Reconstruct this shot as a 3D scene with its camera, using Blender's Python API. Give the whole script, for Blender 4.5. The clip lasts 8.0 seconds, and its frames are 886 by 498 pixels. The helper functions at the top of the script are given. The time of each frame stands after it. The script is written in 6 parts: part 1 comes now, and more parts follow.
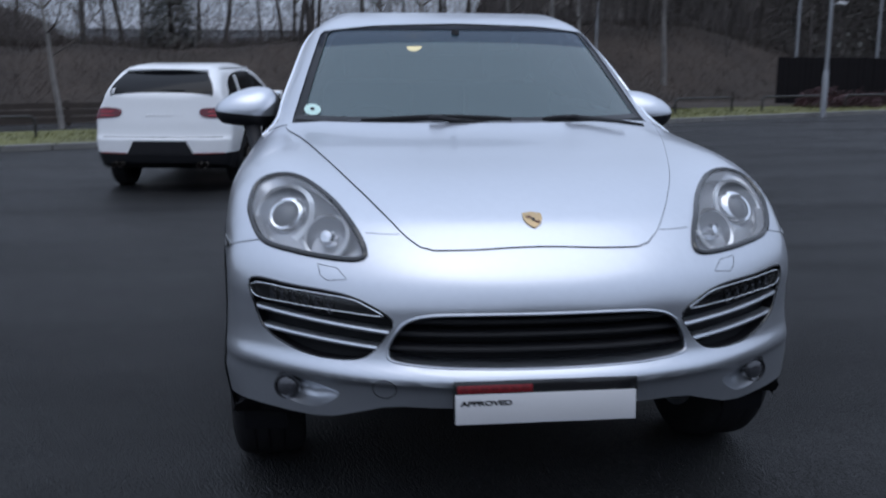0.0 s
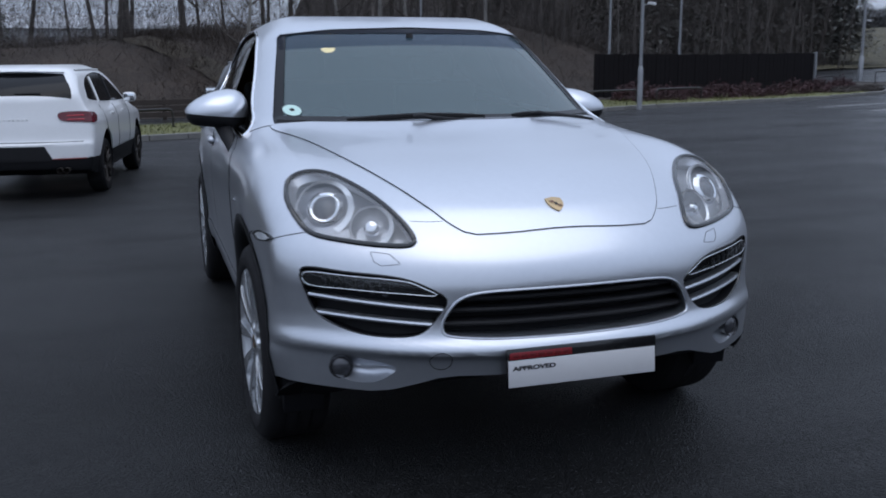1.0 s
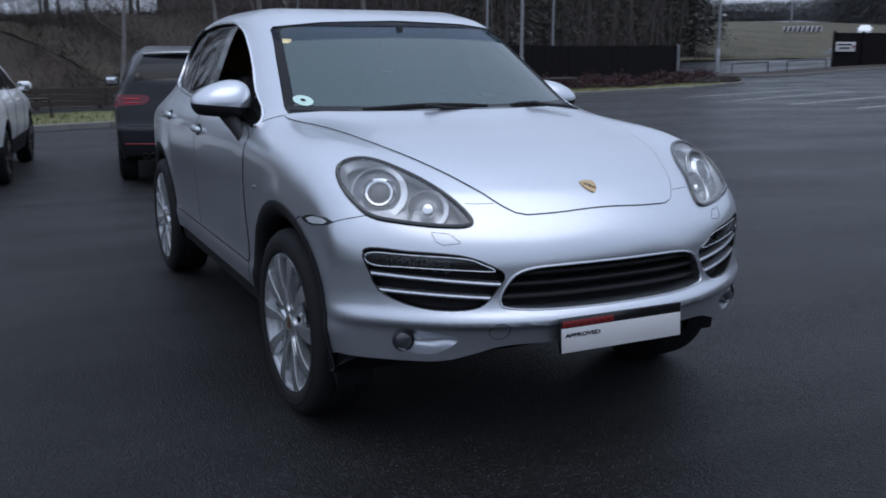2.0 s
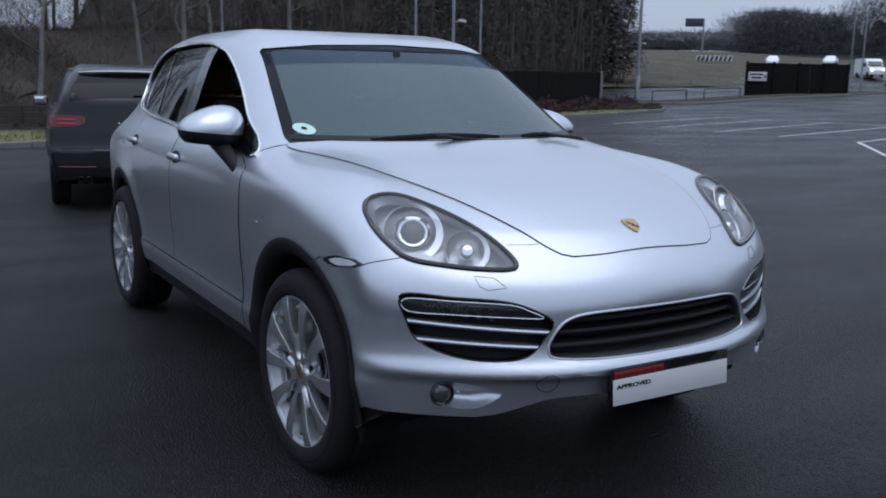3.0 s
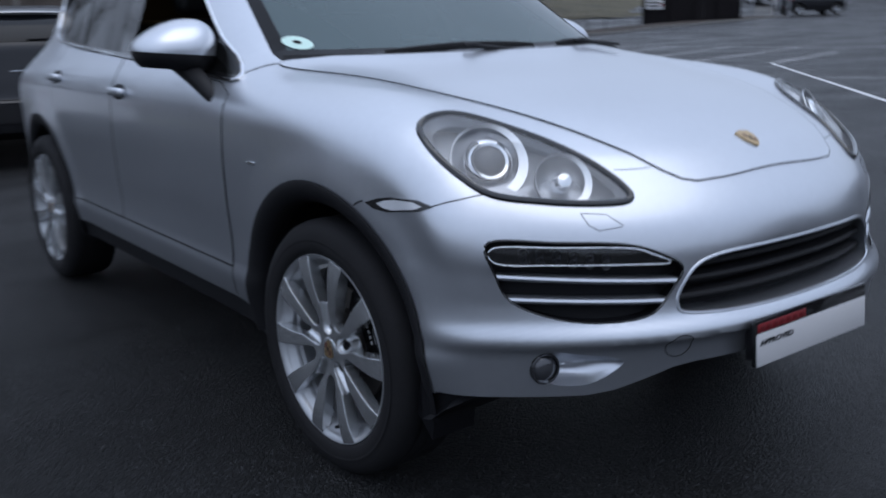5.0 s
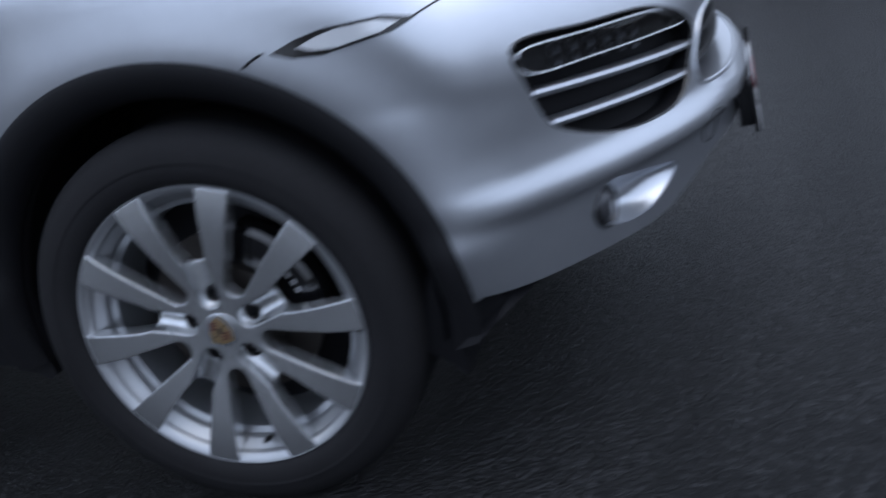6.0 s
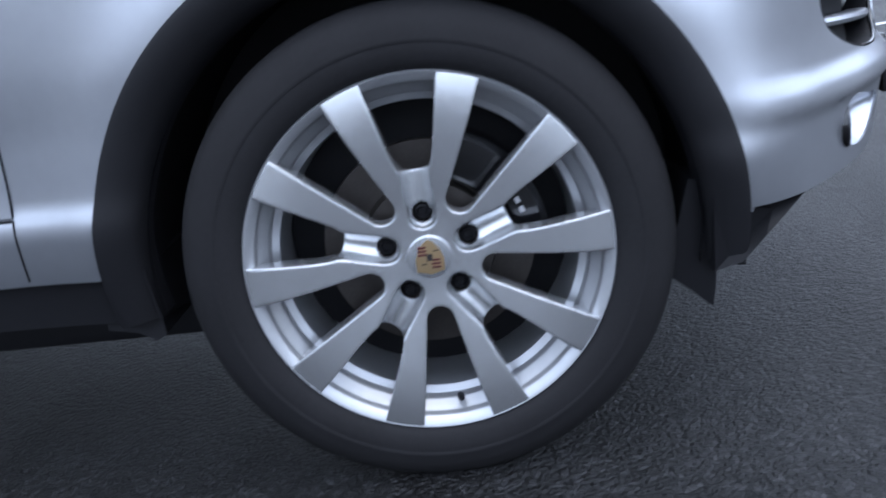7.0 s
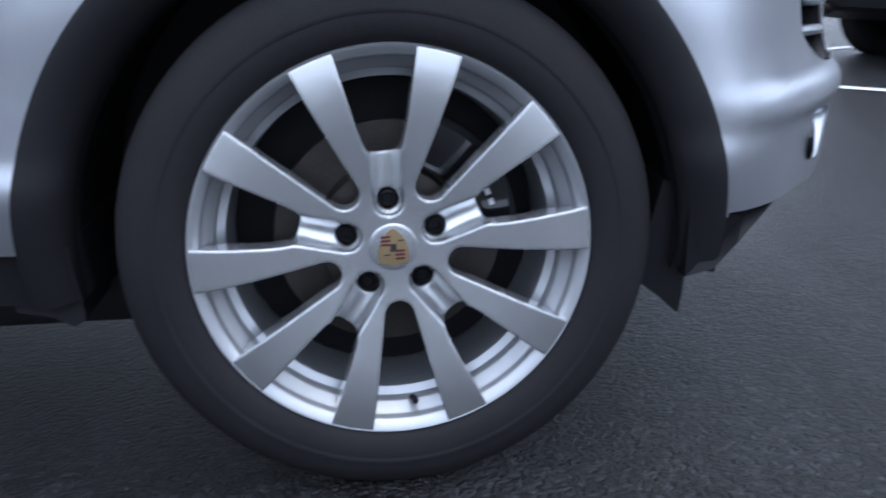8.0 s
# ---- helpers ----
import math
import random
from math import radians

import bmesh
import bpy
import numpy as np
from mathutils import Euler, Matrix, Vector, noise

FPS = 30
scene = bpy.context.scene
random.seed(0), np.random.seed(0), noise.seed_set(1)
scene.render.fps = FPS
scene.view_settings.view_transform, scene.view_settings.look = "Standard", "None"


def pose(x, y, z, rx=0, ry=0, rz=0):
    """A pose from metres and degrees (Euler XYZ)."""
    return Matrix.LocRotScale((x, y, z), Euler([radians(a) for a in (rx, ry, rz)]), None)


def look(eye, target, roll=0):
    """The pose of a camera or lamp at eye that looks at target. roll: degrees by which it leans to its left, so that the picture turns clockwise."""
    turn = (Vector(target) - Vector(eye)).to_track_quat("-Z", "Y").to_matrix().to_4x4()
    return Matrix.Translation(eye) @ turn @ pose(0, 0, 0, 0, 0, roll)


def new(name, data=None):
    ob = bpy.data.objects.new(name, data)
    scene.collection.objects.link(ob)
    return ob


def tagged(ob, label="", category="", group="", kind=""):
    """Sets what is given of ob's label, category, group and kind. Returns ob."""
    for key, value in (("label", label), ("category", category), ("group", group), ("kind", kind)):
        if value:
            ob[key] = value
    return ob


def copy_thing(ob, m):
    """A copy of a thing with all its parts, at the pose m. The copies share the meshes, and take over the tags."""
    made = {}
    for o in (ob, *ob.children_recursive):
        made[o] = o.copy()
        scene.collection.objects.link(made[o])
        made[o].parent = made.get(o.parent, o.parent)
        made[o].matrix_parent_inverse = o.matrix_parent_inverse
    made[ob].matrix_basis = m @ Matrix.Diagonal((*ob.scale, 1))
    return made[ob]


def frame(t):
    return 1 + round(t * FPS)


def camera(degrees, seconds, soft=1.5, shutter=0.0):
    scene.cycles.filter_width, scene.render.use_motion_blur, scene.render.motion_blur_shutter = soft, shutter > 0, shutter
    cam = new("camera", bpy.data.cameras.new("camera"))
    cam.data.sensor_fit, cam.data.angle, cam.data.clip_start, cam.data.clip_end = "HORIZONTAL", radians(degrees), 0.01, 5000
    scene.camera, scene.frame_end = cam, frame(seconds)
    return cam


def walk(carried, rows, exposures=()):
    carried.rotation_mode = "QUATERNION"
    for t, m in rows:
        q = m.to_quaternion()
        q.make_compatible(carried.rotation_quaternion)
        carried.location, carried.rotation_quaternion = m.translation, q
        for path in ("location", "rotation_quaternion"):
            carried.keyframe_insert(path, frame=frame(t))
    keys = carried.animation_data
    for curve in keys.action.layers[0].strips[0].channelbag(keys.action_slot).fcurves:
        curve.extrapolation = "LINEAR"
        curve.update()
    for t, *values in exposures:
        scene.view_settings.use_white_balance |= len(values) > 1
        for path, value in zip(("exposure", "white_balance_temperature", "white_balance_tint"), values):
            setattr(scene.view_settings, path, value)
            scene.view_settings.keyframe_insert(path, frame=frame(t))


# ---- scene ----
cam = camera(51.1, 8.0, soft=1.8, shutter=0.55)
PATH = [
    (0, (-0.574, -3.421, 1.404), (-0.353, -1.47, 1.02), 0.1),
    (0.2, (-0.735, -3.422, 1.4), (-0.431, -1.477, 1.047), -0.2),
    (0.5, (-0.967, -3.435, 1.397), (-0.483, -1.538, 0.99), -0.5),
    (1, (-1.306, -3.573, 1.421), (-0.709, -1.704, 1.032), -0.4),
    (1.5, (-1.648, -3.677, 1.451), (-0.928, -1.85, 1.069), 0.1),
    (1.7, (-1.807, -3.658, 1.437), (-1.027, -1.86, 1.038), -0.2),
    (2.8, (-2.183, -3.2, 1.448), (-1.19, -1.506, 1.067), 1.4),
    (3, (-2.216, -3.135, 1.453), (-1.2, -1.451, 1.09), 1.0),
    (3.5, (-2.258, -3.068, 1.45), (-1.178, -1.425, 1.082), 1.6),
    (4, (-2.261, -3.041, 1.441), (-1.223, -1.379, 1.042), 1.8),
    (4.2, (-2.276, -2.957, 1.415), (-1.236, -1.306, 0.978), 1.8),
    (5.3, (-2.226, -1.893, 1.209), (-0.874, -0.526, 0.658), -5.9),
    (5.5, (-2.232, -1.616, 1.13), (-0.647, -0.554, 0.533), -8.3),
    (6, (-2.278, -0.949, 1.018), (-0.52, -0.306, 0.312), -12.4),
    (6.5, (-2.299, -0.439, 0.88), (-0.449, -0.049, 0.227), -8.1),
    (7, (-2.301, -0.118, 0.788), (-0.393, 0.012, 0.202), -7.0),
    (7.5, (-2.256, -0.06, 0.727), (-0.342, 0.043, 0.155), -4.2),
    (8, (-2.206, 0.033, 0.749), (-0.304, -0.13, 0.154), -1.5),
]
EXPOSURE = [(0, -0.08), (4.2, -0.05), (5.3, 0.0), (6.0, 0.4), (6.5, 1.45), (7.0, 1.46), (7.5, 1.38), (8.0, 1.34)]
walk(cam, [(t, look(eye, target, roll)) for t, eye, target, roll in PATH], EXPOSURE)

# ---- sky and light: a flat overcast evening ----
world = bpy.data.worlds.new("overcast")
scene.world = world
world.use_nodes = True
wn, wl = world.node_tree.nodes, world.node_tree.links
sky = wn.new("ShaderNodeTexSky")
sky.sky_type, sky.sun_disc = "NISHITA", False
sky.sun_elevation, sky.sun_rotation = radians(70), radians(205)
sky.air_density, sky.dust_density, sky.ozone_density = 1.0, 4.0, 1.0
# cloud cover: three times as bright overhead as at the horizon, as a dull sky is
cover, lift, place, split = wn.new("ShaderNodeMix"), wn.new("ShaderNodeMapRange"), wn.new("ShaderNodeTexCoord"), wn.new("ShaderNodeSeparateXYZ")
clouds, scale_ = wn.new("ShaderNodeTexNoise"), wn.new("ShaderNodeMath")
cover.data_type = "RGBA"
cover.inputs["Factor"].default_value = 0.82
lift.inputs["From Min"].default_value, lift.inputs["From Max"].default_value = 0.0, 1.0
lift.inputs["To Min"].default_value, lift.inputs["To Max"].default_value = 0.74, 1.70
clouds.inputs["Scale"].default_value, clouds.inputs["Detail"].default_value = 2.0, 4
scale_.operation = "MULTIPLY_ADD"
scale_.inputs[1].default_value, scale_.inputs[2].default_value = 0.35, -0.17
tone, shade_ = wn.new("ShaderNodeMath"), wn.new("ShaderNodeVectorMath")
tone.operation, shade_.operation = "ADD", "SCALE"
shade_.inputs[0].default_value = (7.2, 8.5, 11.2)
wl.new(place.outputs["Generated"], split.inputs[0])
wl.new(place.outputs["Generated"], clouds.inputs["Vector"])
wl.new(split.outputs["Z"], lift.inputs["Value"])
wl.new(clouds.outputs["Fac"], scale_.inputs[0])
wl.new(scale_.outputs[0], tone.inputs[0])
wl.new(lift.outputs["Result"], tone.inputs[1])
wl.new(tone.outputs[0], shade_.inputs["Scale"])
wl.new(sky.outputs["Color"], cover.inputs["A"])
wl.new(shade_.outputs[0], cover.inputs["B"])
wl.new(cover.outputs["Result"], wn["Background"].inputs["Color"])
wn["Background"].inputs["Strength"].default_value = 0.092
sun = new("sun", bpy.data.lights.new("sun", "SUN"))
sun.data.energy, sun.data.angle, sun.data.color = 0.65, radians(60), (0.98, 0.98, 1.0)
sun.matrix_world = look((0, 0, 0), (-0.10, 0.22, -0.97))


# ---- materials ----
def material(name, colour, rough=0.5, metal=0.0, vary=0.0, scale=20.0, bump=0.0, bump_scale=200.0, coat=0.0, fine=0.0, **more):
    """A Principled surface with colour and roughness varied at two scales, and fine relief."""
    m = bpy.data.materials.new(name)
    m.use_nodes = True
    n, l = m.node_tree.nodes, m.node_tree.links
    p = n["Principled BSDF"]
    p.inputs["Base Color"].default_value = (*colour, 1)
    p.inputs["Roughness"].default_value = rough
    p.inputs["Metallic"].default_value = metal
    p.inputs["Coat Weight"].default_value = coat
    p.inputs["Coat Roughness"].default_value = 0.04
    for key, value in more.items():
        p.inputs[key.replace("_", " ")].default_value = value
    where = n.new("ShaderNodeTexCoord")
    if vary or fine:
        big, small = n.new("ShaderNodeTexNoise"), n.new("ShaderNodeTexNoise")
        big.inputs["Scale"].default_value, small.inputs["Scale"].default_value = scale, scale * 14
        big.inputs["Detail"].default_value = 6
        for tex in (big, small):
            l.new(where.outputs["Object"], tex.inputs["Vector"])
        mix = n.new("ShaderNodeMath")
        mix.operation = "MULTIPLY_ADD"
        mix.inputs[1].default_value = 0.45
        l.new(small.outputs["Fac"], mix.inputs[0])
        half = n.new("ShaderNodeMath")
        half.operation = "MULTIPLY"
        half.inputs[1].default_value = 0.55
        l.new(big.outputs["Fac"], half.inputs[0])
        l.new(half.outputs[0], mix.inputs[2])
        ramp = n.new("ShaderNodeMapRange")
        ramp.inputs["From Min"].default_value, ramp.inputs["From Max"].default_value = 0.3, 0.7
        ramp.inputs["To Min"].default_value, ramp.inputs["To Max"].default_value = 1 - vary, 1 + vary
        l.new(mix.outputs[0], ramp.inputs["Value"])
        tint = n.new("ShaderNodeMix")
        tint.data_type, tint.blend_type = "RGBA", "MULTIPLY"
        tint.inputs["Factor"].default_value = 1
        tint.inputs["A"].default_value = (*colour, 1)
        l.new(ramp.outputs["Result"], tint.inputs["B"])
        l.new(tint.outputs["Result"], p.inputs["Base Color"])
        if fine:
            gloss = n.new("ShaderNodeMapRange")
            gloss.inputs["From Min"].default_value, gloss.inputs["From Max"].default_value = 0.3, 0.7
            gloss.inputs["To Min"].default_value, gloss.inputs["To Max"].default_value = max(rough - fine, 0.02), rough + fine
            l.new(mix.outputs[0], gloss.inputs["Value"])
            l.new(gloss.outputs["Result"], p.inputs["Roughness"])
    if bump:
        grain, relief = n.new("ShaderNodeTexNoise"), n.new("ShaderNodeBump")
        grain.inputs["Scale"].default_value, grain.inputs["Detail"].default_value = bump_scale, 4
        relief.inputs["Strength"].default_value, relief.inputs["Distance"].default_value = bump, 1.0 / bump_scale
        l.new(where.outputs["Object"], grain.inputs["Vector"])
        l.new(grain.outputs["Fac"], relief.inputs["Height"])
        l.new(relief.outputs["Normal"], p.inputs["Normal"])
    return m


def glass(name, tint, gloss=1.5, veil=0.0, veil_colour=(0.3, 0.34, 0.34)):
    """A thin pane: clear through a tint, a mirror by Fresnel, and an even diffuse veil."""
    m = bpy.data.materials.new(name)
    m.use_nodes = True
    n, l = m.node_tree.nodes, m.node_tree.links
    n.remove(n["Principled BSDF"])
    clear, shine, veil_layer = n.new("ShaderNodeBsdfTransparent"), n.new("ShaderNodeBsdfGlossy"), n.new("ShaderNodeBsdfDiffuse")
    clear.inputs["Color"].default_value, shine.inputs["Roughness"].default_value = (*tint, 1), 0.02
    veil_layer.inputs["Color"].default_value = (*veil_colour, 1)
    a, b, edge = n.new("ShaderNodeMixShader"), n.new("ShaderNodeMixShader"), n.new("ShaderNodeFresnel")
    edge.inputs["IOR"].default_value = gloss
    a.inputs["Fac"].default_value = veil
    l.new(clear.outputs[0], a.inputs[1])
    l.new(veil_layer.outputs[0], a.inputs[2])
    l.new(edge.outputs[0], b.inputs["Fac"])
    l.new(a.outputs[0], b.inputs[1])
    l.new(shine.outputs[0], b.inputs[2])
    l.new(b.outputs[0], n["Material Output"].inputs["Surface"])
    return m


def glowing(name, colour, strength):
    m = material(name, colour, 0.4)
    p = m.node_tree.nodes["Principled BSDF"]
    p.inputs["Emission Color"].default_value, p.inputs["Emission Strength"].default_value = (*colour, 1), strength
    return m


def wet_asphalt(name, dark, light, stones):
    """Damp tarmac: single chips of stone, worn lanes and puddled, glossier patches."""
    m = bpy.data.materials.new(name)
    m.use_nodes = True
    n, l = m.node_tree.nodes, m.node_tree.links
    p = n["Principled BSDF"]
    where = n.new("ShaderNodeTexCoord")
    chips, patches, grain = n.new("ShaderNodeTexVoronoi"), n.new("ShaderNodeTexNoise"), n.new("ShaderNodeTexNoise")
    grit = n.new("ShaderNodeTexVoronoi")
    chips.inputs["Scale"].default_value, grit.inputs["Scale"].default_value = stones, stones * 2.7
    patches.inputs["Scale"].default_value, patches.inputs["Detail"].default_value = 0.35, 5
    grain.inputs["Scale"].default_value, grain.inputs["Detail"].default_value = 45, 6
    rough_ = n.new("ShaderNodeTexNoise")
    rough_.inputs["Scale"].default_value, rough_.inputs["Detail"].default_value, rough_.inputs["Roughness"].default_value = 150, 3, 0.7
    l.new(where.outputs["Object"], rough_.inputs["Vector"])
    warp = n.new("ShaderNodeVectorMath")
    warp.operation = "MULTIPLY_ADD"
    warp.inputs[1].default_value = (0.012, 0.012, 0.012)
    l.new(grain.outputs["Color"], warp.inputs[0])
    l.new(where.outputs["Object"], warp.inputs[2])
    stretch = n.new("ShaderNodeMapping")
    stretch.inputs["Rotation"].default_value[2] = radians(-25)
    stretch.inputs["Scale"].default_value = (0.7, 1.5, 1)
    l.new(where.outputs["Object"], stretch.inputs["Vector"])
    l.new(stretch.outputs["Vector"], patches.inputs["Vector"])
    l.new(where.outputs["Object"], grain.inputs["Vector"])
    for tex in (chips, grit):
        l.new(warp.outputs[0], tex.inputs["Vector"])
    ramp = n.new("ShaderNodeMapRange")
    ramp.inputs["From Min"].default_value, ramp.inputs["From Max"].default_value = 0.58, 0.82
    l.new(chips.outputs["Color"], ramp.inputs["Value"])
    mix = n.new("ShaderNodeMix")
    mix.data_type = "RGBA"
    mix.inputs["A"].default_value, mix.inputs["B"].default_value = (*dark, 1), (*light, 1)
    blend = n.new("ShaderNodeMath")
    blend.operation = "MULTIPLY"
    l.new(ramp.outputs["Result"], blend.inputs[0])
    l.new(grain.outputs["Fac"], blend.inputs[1])
    l.new(blend.outputs[0], mix.inputs["Factor"])
    # worn and washed lanes, drawn out the way the cars turn
    lanes, along, wear, worn = n.new("ShaderNodeTexNoise"), n.new("ShaderNodeMapping"), n.new("ShaderNodeMapRange"), n.new("ShaderNodeMix")
    along.inputs["Rotation"].default_value[2] = radians(14)
    along.inputs["Scale"].default_value = (0.10, 1.25, 1)
    lanes.inputs["Scale"].default_value, lanes.inputs["Detail"].default_value, lanes.inputs["Distortion"].default_value = 1.0, 6, 0.4
    l.new(where.outputs["Object"], along.inputs["Vector"])
    l.new(along.outputs["Vector"], lanes.inputs["Vector"])
    wear.inputs["From Min"].default_value, wear.inputs["From Max"].default_value = 0.3, 0.7
    wear.inputs["To Min"].default_value, wear.inputs["To Max"].default_value = 0.76, 1.28
    l.new(lanes.outputs["Fac"], wear.inputs["Value"])
    worn.data_type, worn.blend_type = "RGBA", "MULTIPLY"
    worn.inputs["Factor"].default_value = 1
    l.new(mix.outputs["Result"], worn.inputs["A"])
    l.new(wear.outputs["Result"], worn.inputs["B"])
    l.new(worn.outputs["Result"], p.inputs["Base Color"])
    gloss = n.new("ShaderNodeMapRange")
    gloss.inputs["From Min"].default_value, gloss.inputs["From Max"].default_value = 0.35, 0.65
    gloss.inputs["To Min"].default_value, gloss.inputs["To Max"].default_value = 0.28, 0.48
    l.new(patches.outputs["Fac"], gloss.inputs["Value"])
    l.new(gloss.outputs["Result"], p.inputs["Roughness"])
    relief, height = n.new("ShaderNodeBump"), n.new("ShaderNodeMath")
    height.operation, height.inputs[1].default_value = "MULTIPLY_ADD", 1.6
    dome, heap = n.new("ShaderNodeMath"), n.new("ShaderNodeMath")
    dome.operation, dome.inputs[1].default_value = "MULTIPLY_ADD", -1.3
    heap.operation, heap.inputs[1].default_value = "MULTIPLY_ADD", 0.5
    l.new(chips.outputs["Distance"], dome.inputs[0])
    l.new(chips.outputs["Color"], dome.inputs[2])
    l.new(grit.outputs["Distance"], heap.inputs[0])
    l.new(dome.outputs[0], heap.inputs[2])
    l.new(rough_.outputs["Fac"], height.inputs[0])
    l.new(heap.outputs[0], height.inputs[2])
    relief.inputs["Strength"].default_value, relief.inputs["Distance"].default_value = 1.0, 0.0075
    l.new(height.outputs[0], relief.inputs["Height"])
    l.new(relief.outputs["Normal"], p.inputs["Normal"])
    film = n.new("ShaderNodeMath")
    film.operation, film.inputs[1].default_value = "MULTIPLY", 0.35
    l.new(wear.outputs["Result"], film.inputs[0])
    l.new(film.outputs[0], p.inputs["Specular IOR Level"])
    return m


SILVER = material("silver_paint", (0.575, 0.60, 0.643), 0.33, 0.90, 0.03, 3.0, 0.03, 900, coat=0.5, fine=0.02)
WHITE = material("white_paint", (0.78, 0.79, 0.80), 0.3, 0.0, 0.02, 2.0, coat=0.6)
GREY = material("dark_grey_paint", (0.010, 0.0105, 0.014), 0.28, 0.0, 0.05, 3.0, coat=0.2, Specular_IOR_Level=0.35)
ROOFGREY = material("satin_roof_rail", (0.3, 0.31, 0.33), 0.3, 0.7)
PLASTIC = material("black_plastic", (0.009, 0.009, 0.0108), 0.6, 0.0, 0.15, 8.0, 0.25, 700, Specular_IOR_Level=0.3)
GLOSSBLACK = material("gloss_black", (0.008, 0.008, 0.009), 0.12, coat=0.5)
RUBBER = material("tyre_rubber", (0.0125, 0.0122, 0.0135), 0.8, 0.0, 0.2, 9.0, 0.2, 400, Specular_IOR_Level=0.25)
CHROME = material("chrome", (0.82, 0.83, 0.85), 0.08, 1.0)
SATIN = material("satin_metal", (0.6, 0.61, 0.63), 0.25, 1.0)
ALLOY = material("alloy_wheel", (0.66, 0.675, 0.69), 0.26, 0.88, 0.04, 5.0, coat=0.35)
RIM = material("rim_paint", (0.44, 0.452, 0.47), 0.42, 0.7, 0.05, 5.0, coat=0.2)
bn, bl = ALLOY.node_tree.nodes, ALLOY.node_tree.links
edge_ = bn.new("ShaderNodeBevel")
edge_.samples, edge_.inputs["Radius"].default_value = 4, 0.006
bl.new(edge_.outputs["Normal"], bn["Principled BSDF"].inputs["Normal"])
IRON = material("brake_iron", (0.050, 0.044, 0.040), 0.5, 0.6, 0.25, 20.0)
BEZEL = material("headlight_bezel", (0.60, 0.615, 0.645), 0.3, 0.6)
GOLD = material("gold_badge", (0.50, 0.36, 0.20), 0.35, 0.8)
RED = material("red_enamel", (0.20, 0.014, 0.02), 0.35)
INK = material("black_ink", (0.006, 0.006, 0.0075), 0.6, Specular_IOR_Level=0.2)
DARKGLASS = material("privacy_glass", (0.005, 0.0055, 0.007), 0.08, Specular_IOR_Level=0.2)
PLATEWHITE = material("plate_white", (0.56, 0.56, 0.57), 0.4, 0.0, 0.02, 6.0)
STICKER = material("pale_green_sticker", (0.55, 0.75, 0.68), 0.5)
CABIN = material("cabin_trim", (0.012, 0.012, 0.013), 0.7, 0.0, 0.2, 10.0)
LEATHER = material("black_leather", (0.02, 0.02, 0.022), 0.5, 0.0, 0.1, 10.0, 0.2, 300)
# The teal veil stands in for sky mirrored in the windscreen.
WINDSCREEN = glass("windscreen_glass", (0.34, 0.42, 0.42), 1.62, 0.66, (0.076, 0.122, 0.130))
FRIT = material("ceramic_border", (0.006, 0.0065, 0.0085), 0.35, Specular_IOR_Level=0.15)
STRIPE = material("dark_red_stripe", (0.09, 0.018, 0.02), 0.45)
TINTED = glass("tinted_glass", (0.10, 0.11, 0.11), 1.5, 0.05, (0.1, 0.1, 0.1))
DARKLENS = glass("smoked_lens", (0.8, 0.82, 0.84), 1.4, 0.02, (0.2, 0.2, 0.2))
# Pale veil of the lens: reflected sky put into its colour.
LENS = glass("lamp_lens", (0.94, 0.95, 0.96), 1.45, 0.12, (0.64, 0.66, 0.69))
TAILRED = material("tail_lamp_red", (0.50, 0.014, 0.035), 0.2, coat=0.3)
MIRROR = material("mirror_glass", (0.8, 0.82, 0.84), 0.02, 1.0)


# ---- the skin of the silver car, as a level function ----
def smax(a, b, k):
    h = np.maximum(k - np.abs(a - b), 0) / k
    return np.maximum(a, b) + h * h * k / 4


def spline(pts):
    """Smooth curve (monotone slopes) through a short list of (t, value)."""
    t = np.array([p[0] for p in pts], float)
    v = np.array([p[1] for p in pts], float)
    d = np.diff(v) / np.diff(t)
    m = np.concatenate(([d[0]], np.where(d[:-1] * d[1:] > 0, 2 * d[:-1] * d[1:] / (d[:-1] + d[1:] + 1e-12), 0), [d[-1]]))

    def f(x):
        x = np.clip(x, t[0], t[-1])
        i = np.clip(np.searchsorted(t, x) - 1, 0, len(t) - 2)
        h = t[i + 1] - t[i]
        s = (x - t[i]) / h
        a, b = v[i] * (1 + 2 * s) * (1 - s) ** 2, v[i + 1] * s * s * (3 - 2 * s)
        return a + b + m[i] * h * s * (1 - s) ** 2 + m[i + 1] * h * s * s * (s - 1)

    return f


TOP = spline([
    (-1.2,.3), (-.955,.66), (-.93,.74), (-.90,.805), (-.85,.865), (-.805,.905), (-.735,.955), (-.5,1.045), (-.2,1.10), (.1,1.150), (.2,1.174), (.265,1.194), (.33,1.227), (.65,1.40),
    (.98,1.57), (1.1,1.615), (1.3,1.655), (1.6,1.688), (2.0,1.692), (2.5,1.69), (3.0,1.655), (3.4,1.55), (3.62,1.48), (3.7,1.39), (3.85,1.12), (4.0,.9)])
SIDE = spline([(.2,.89), (.35,.928), (.42,.944), (.465,.950), (.51,.943), (.58,.945), (.72,.957), (.88,.963), (1.0,.958), (1.06,.945), (1.11,.92), (1.16,.888), (1.2,.865), (1.3,.82), (1.5,.735), (1.6,.68), (1.72,.58)])
FRONT = spline([(.2,.05), (.38,.022), (.46,.012), (.502,.004), (.518,-.012), (.534,-.010), (.575,.02), (.63,.03), (.69,.028), (.74,.012), (.8,.0), (.95,0.05)])


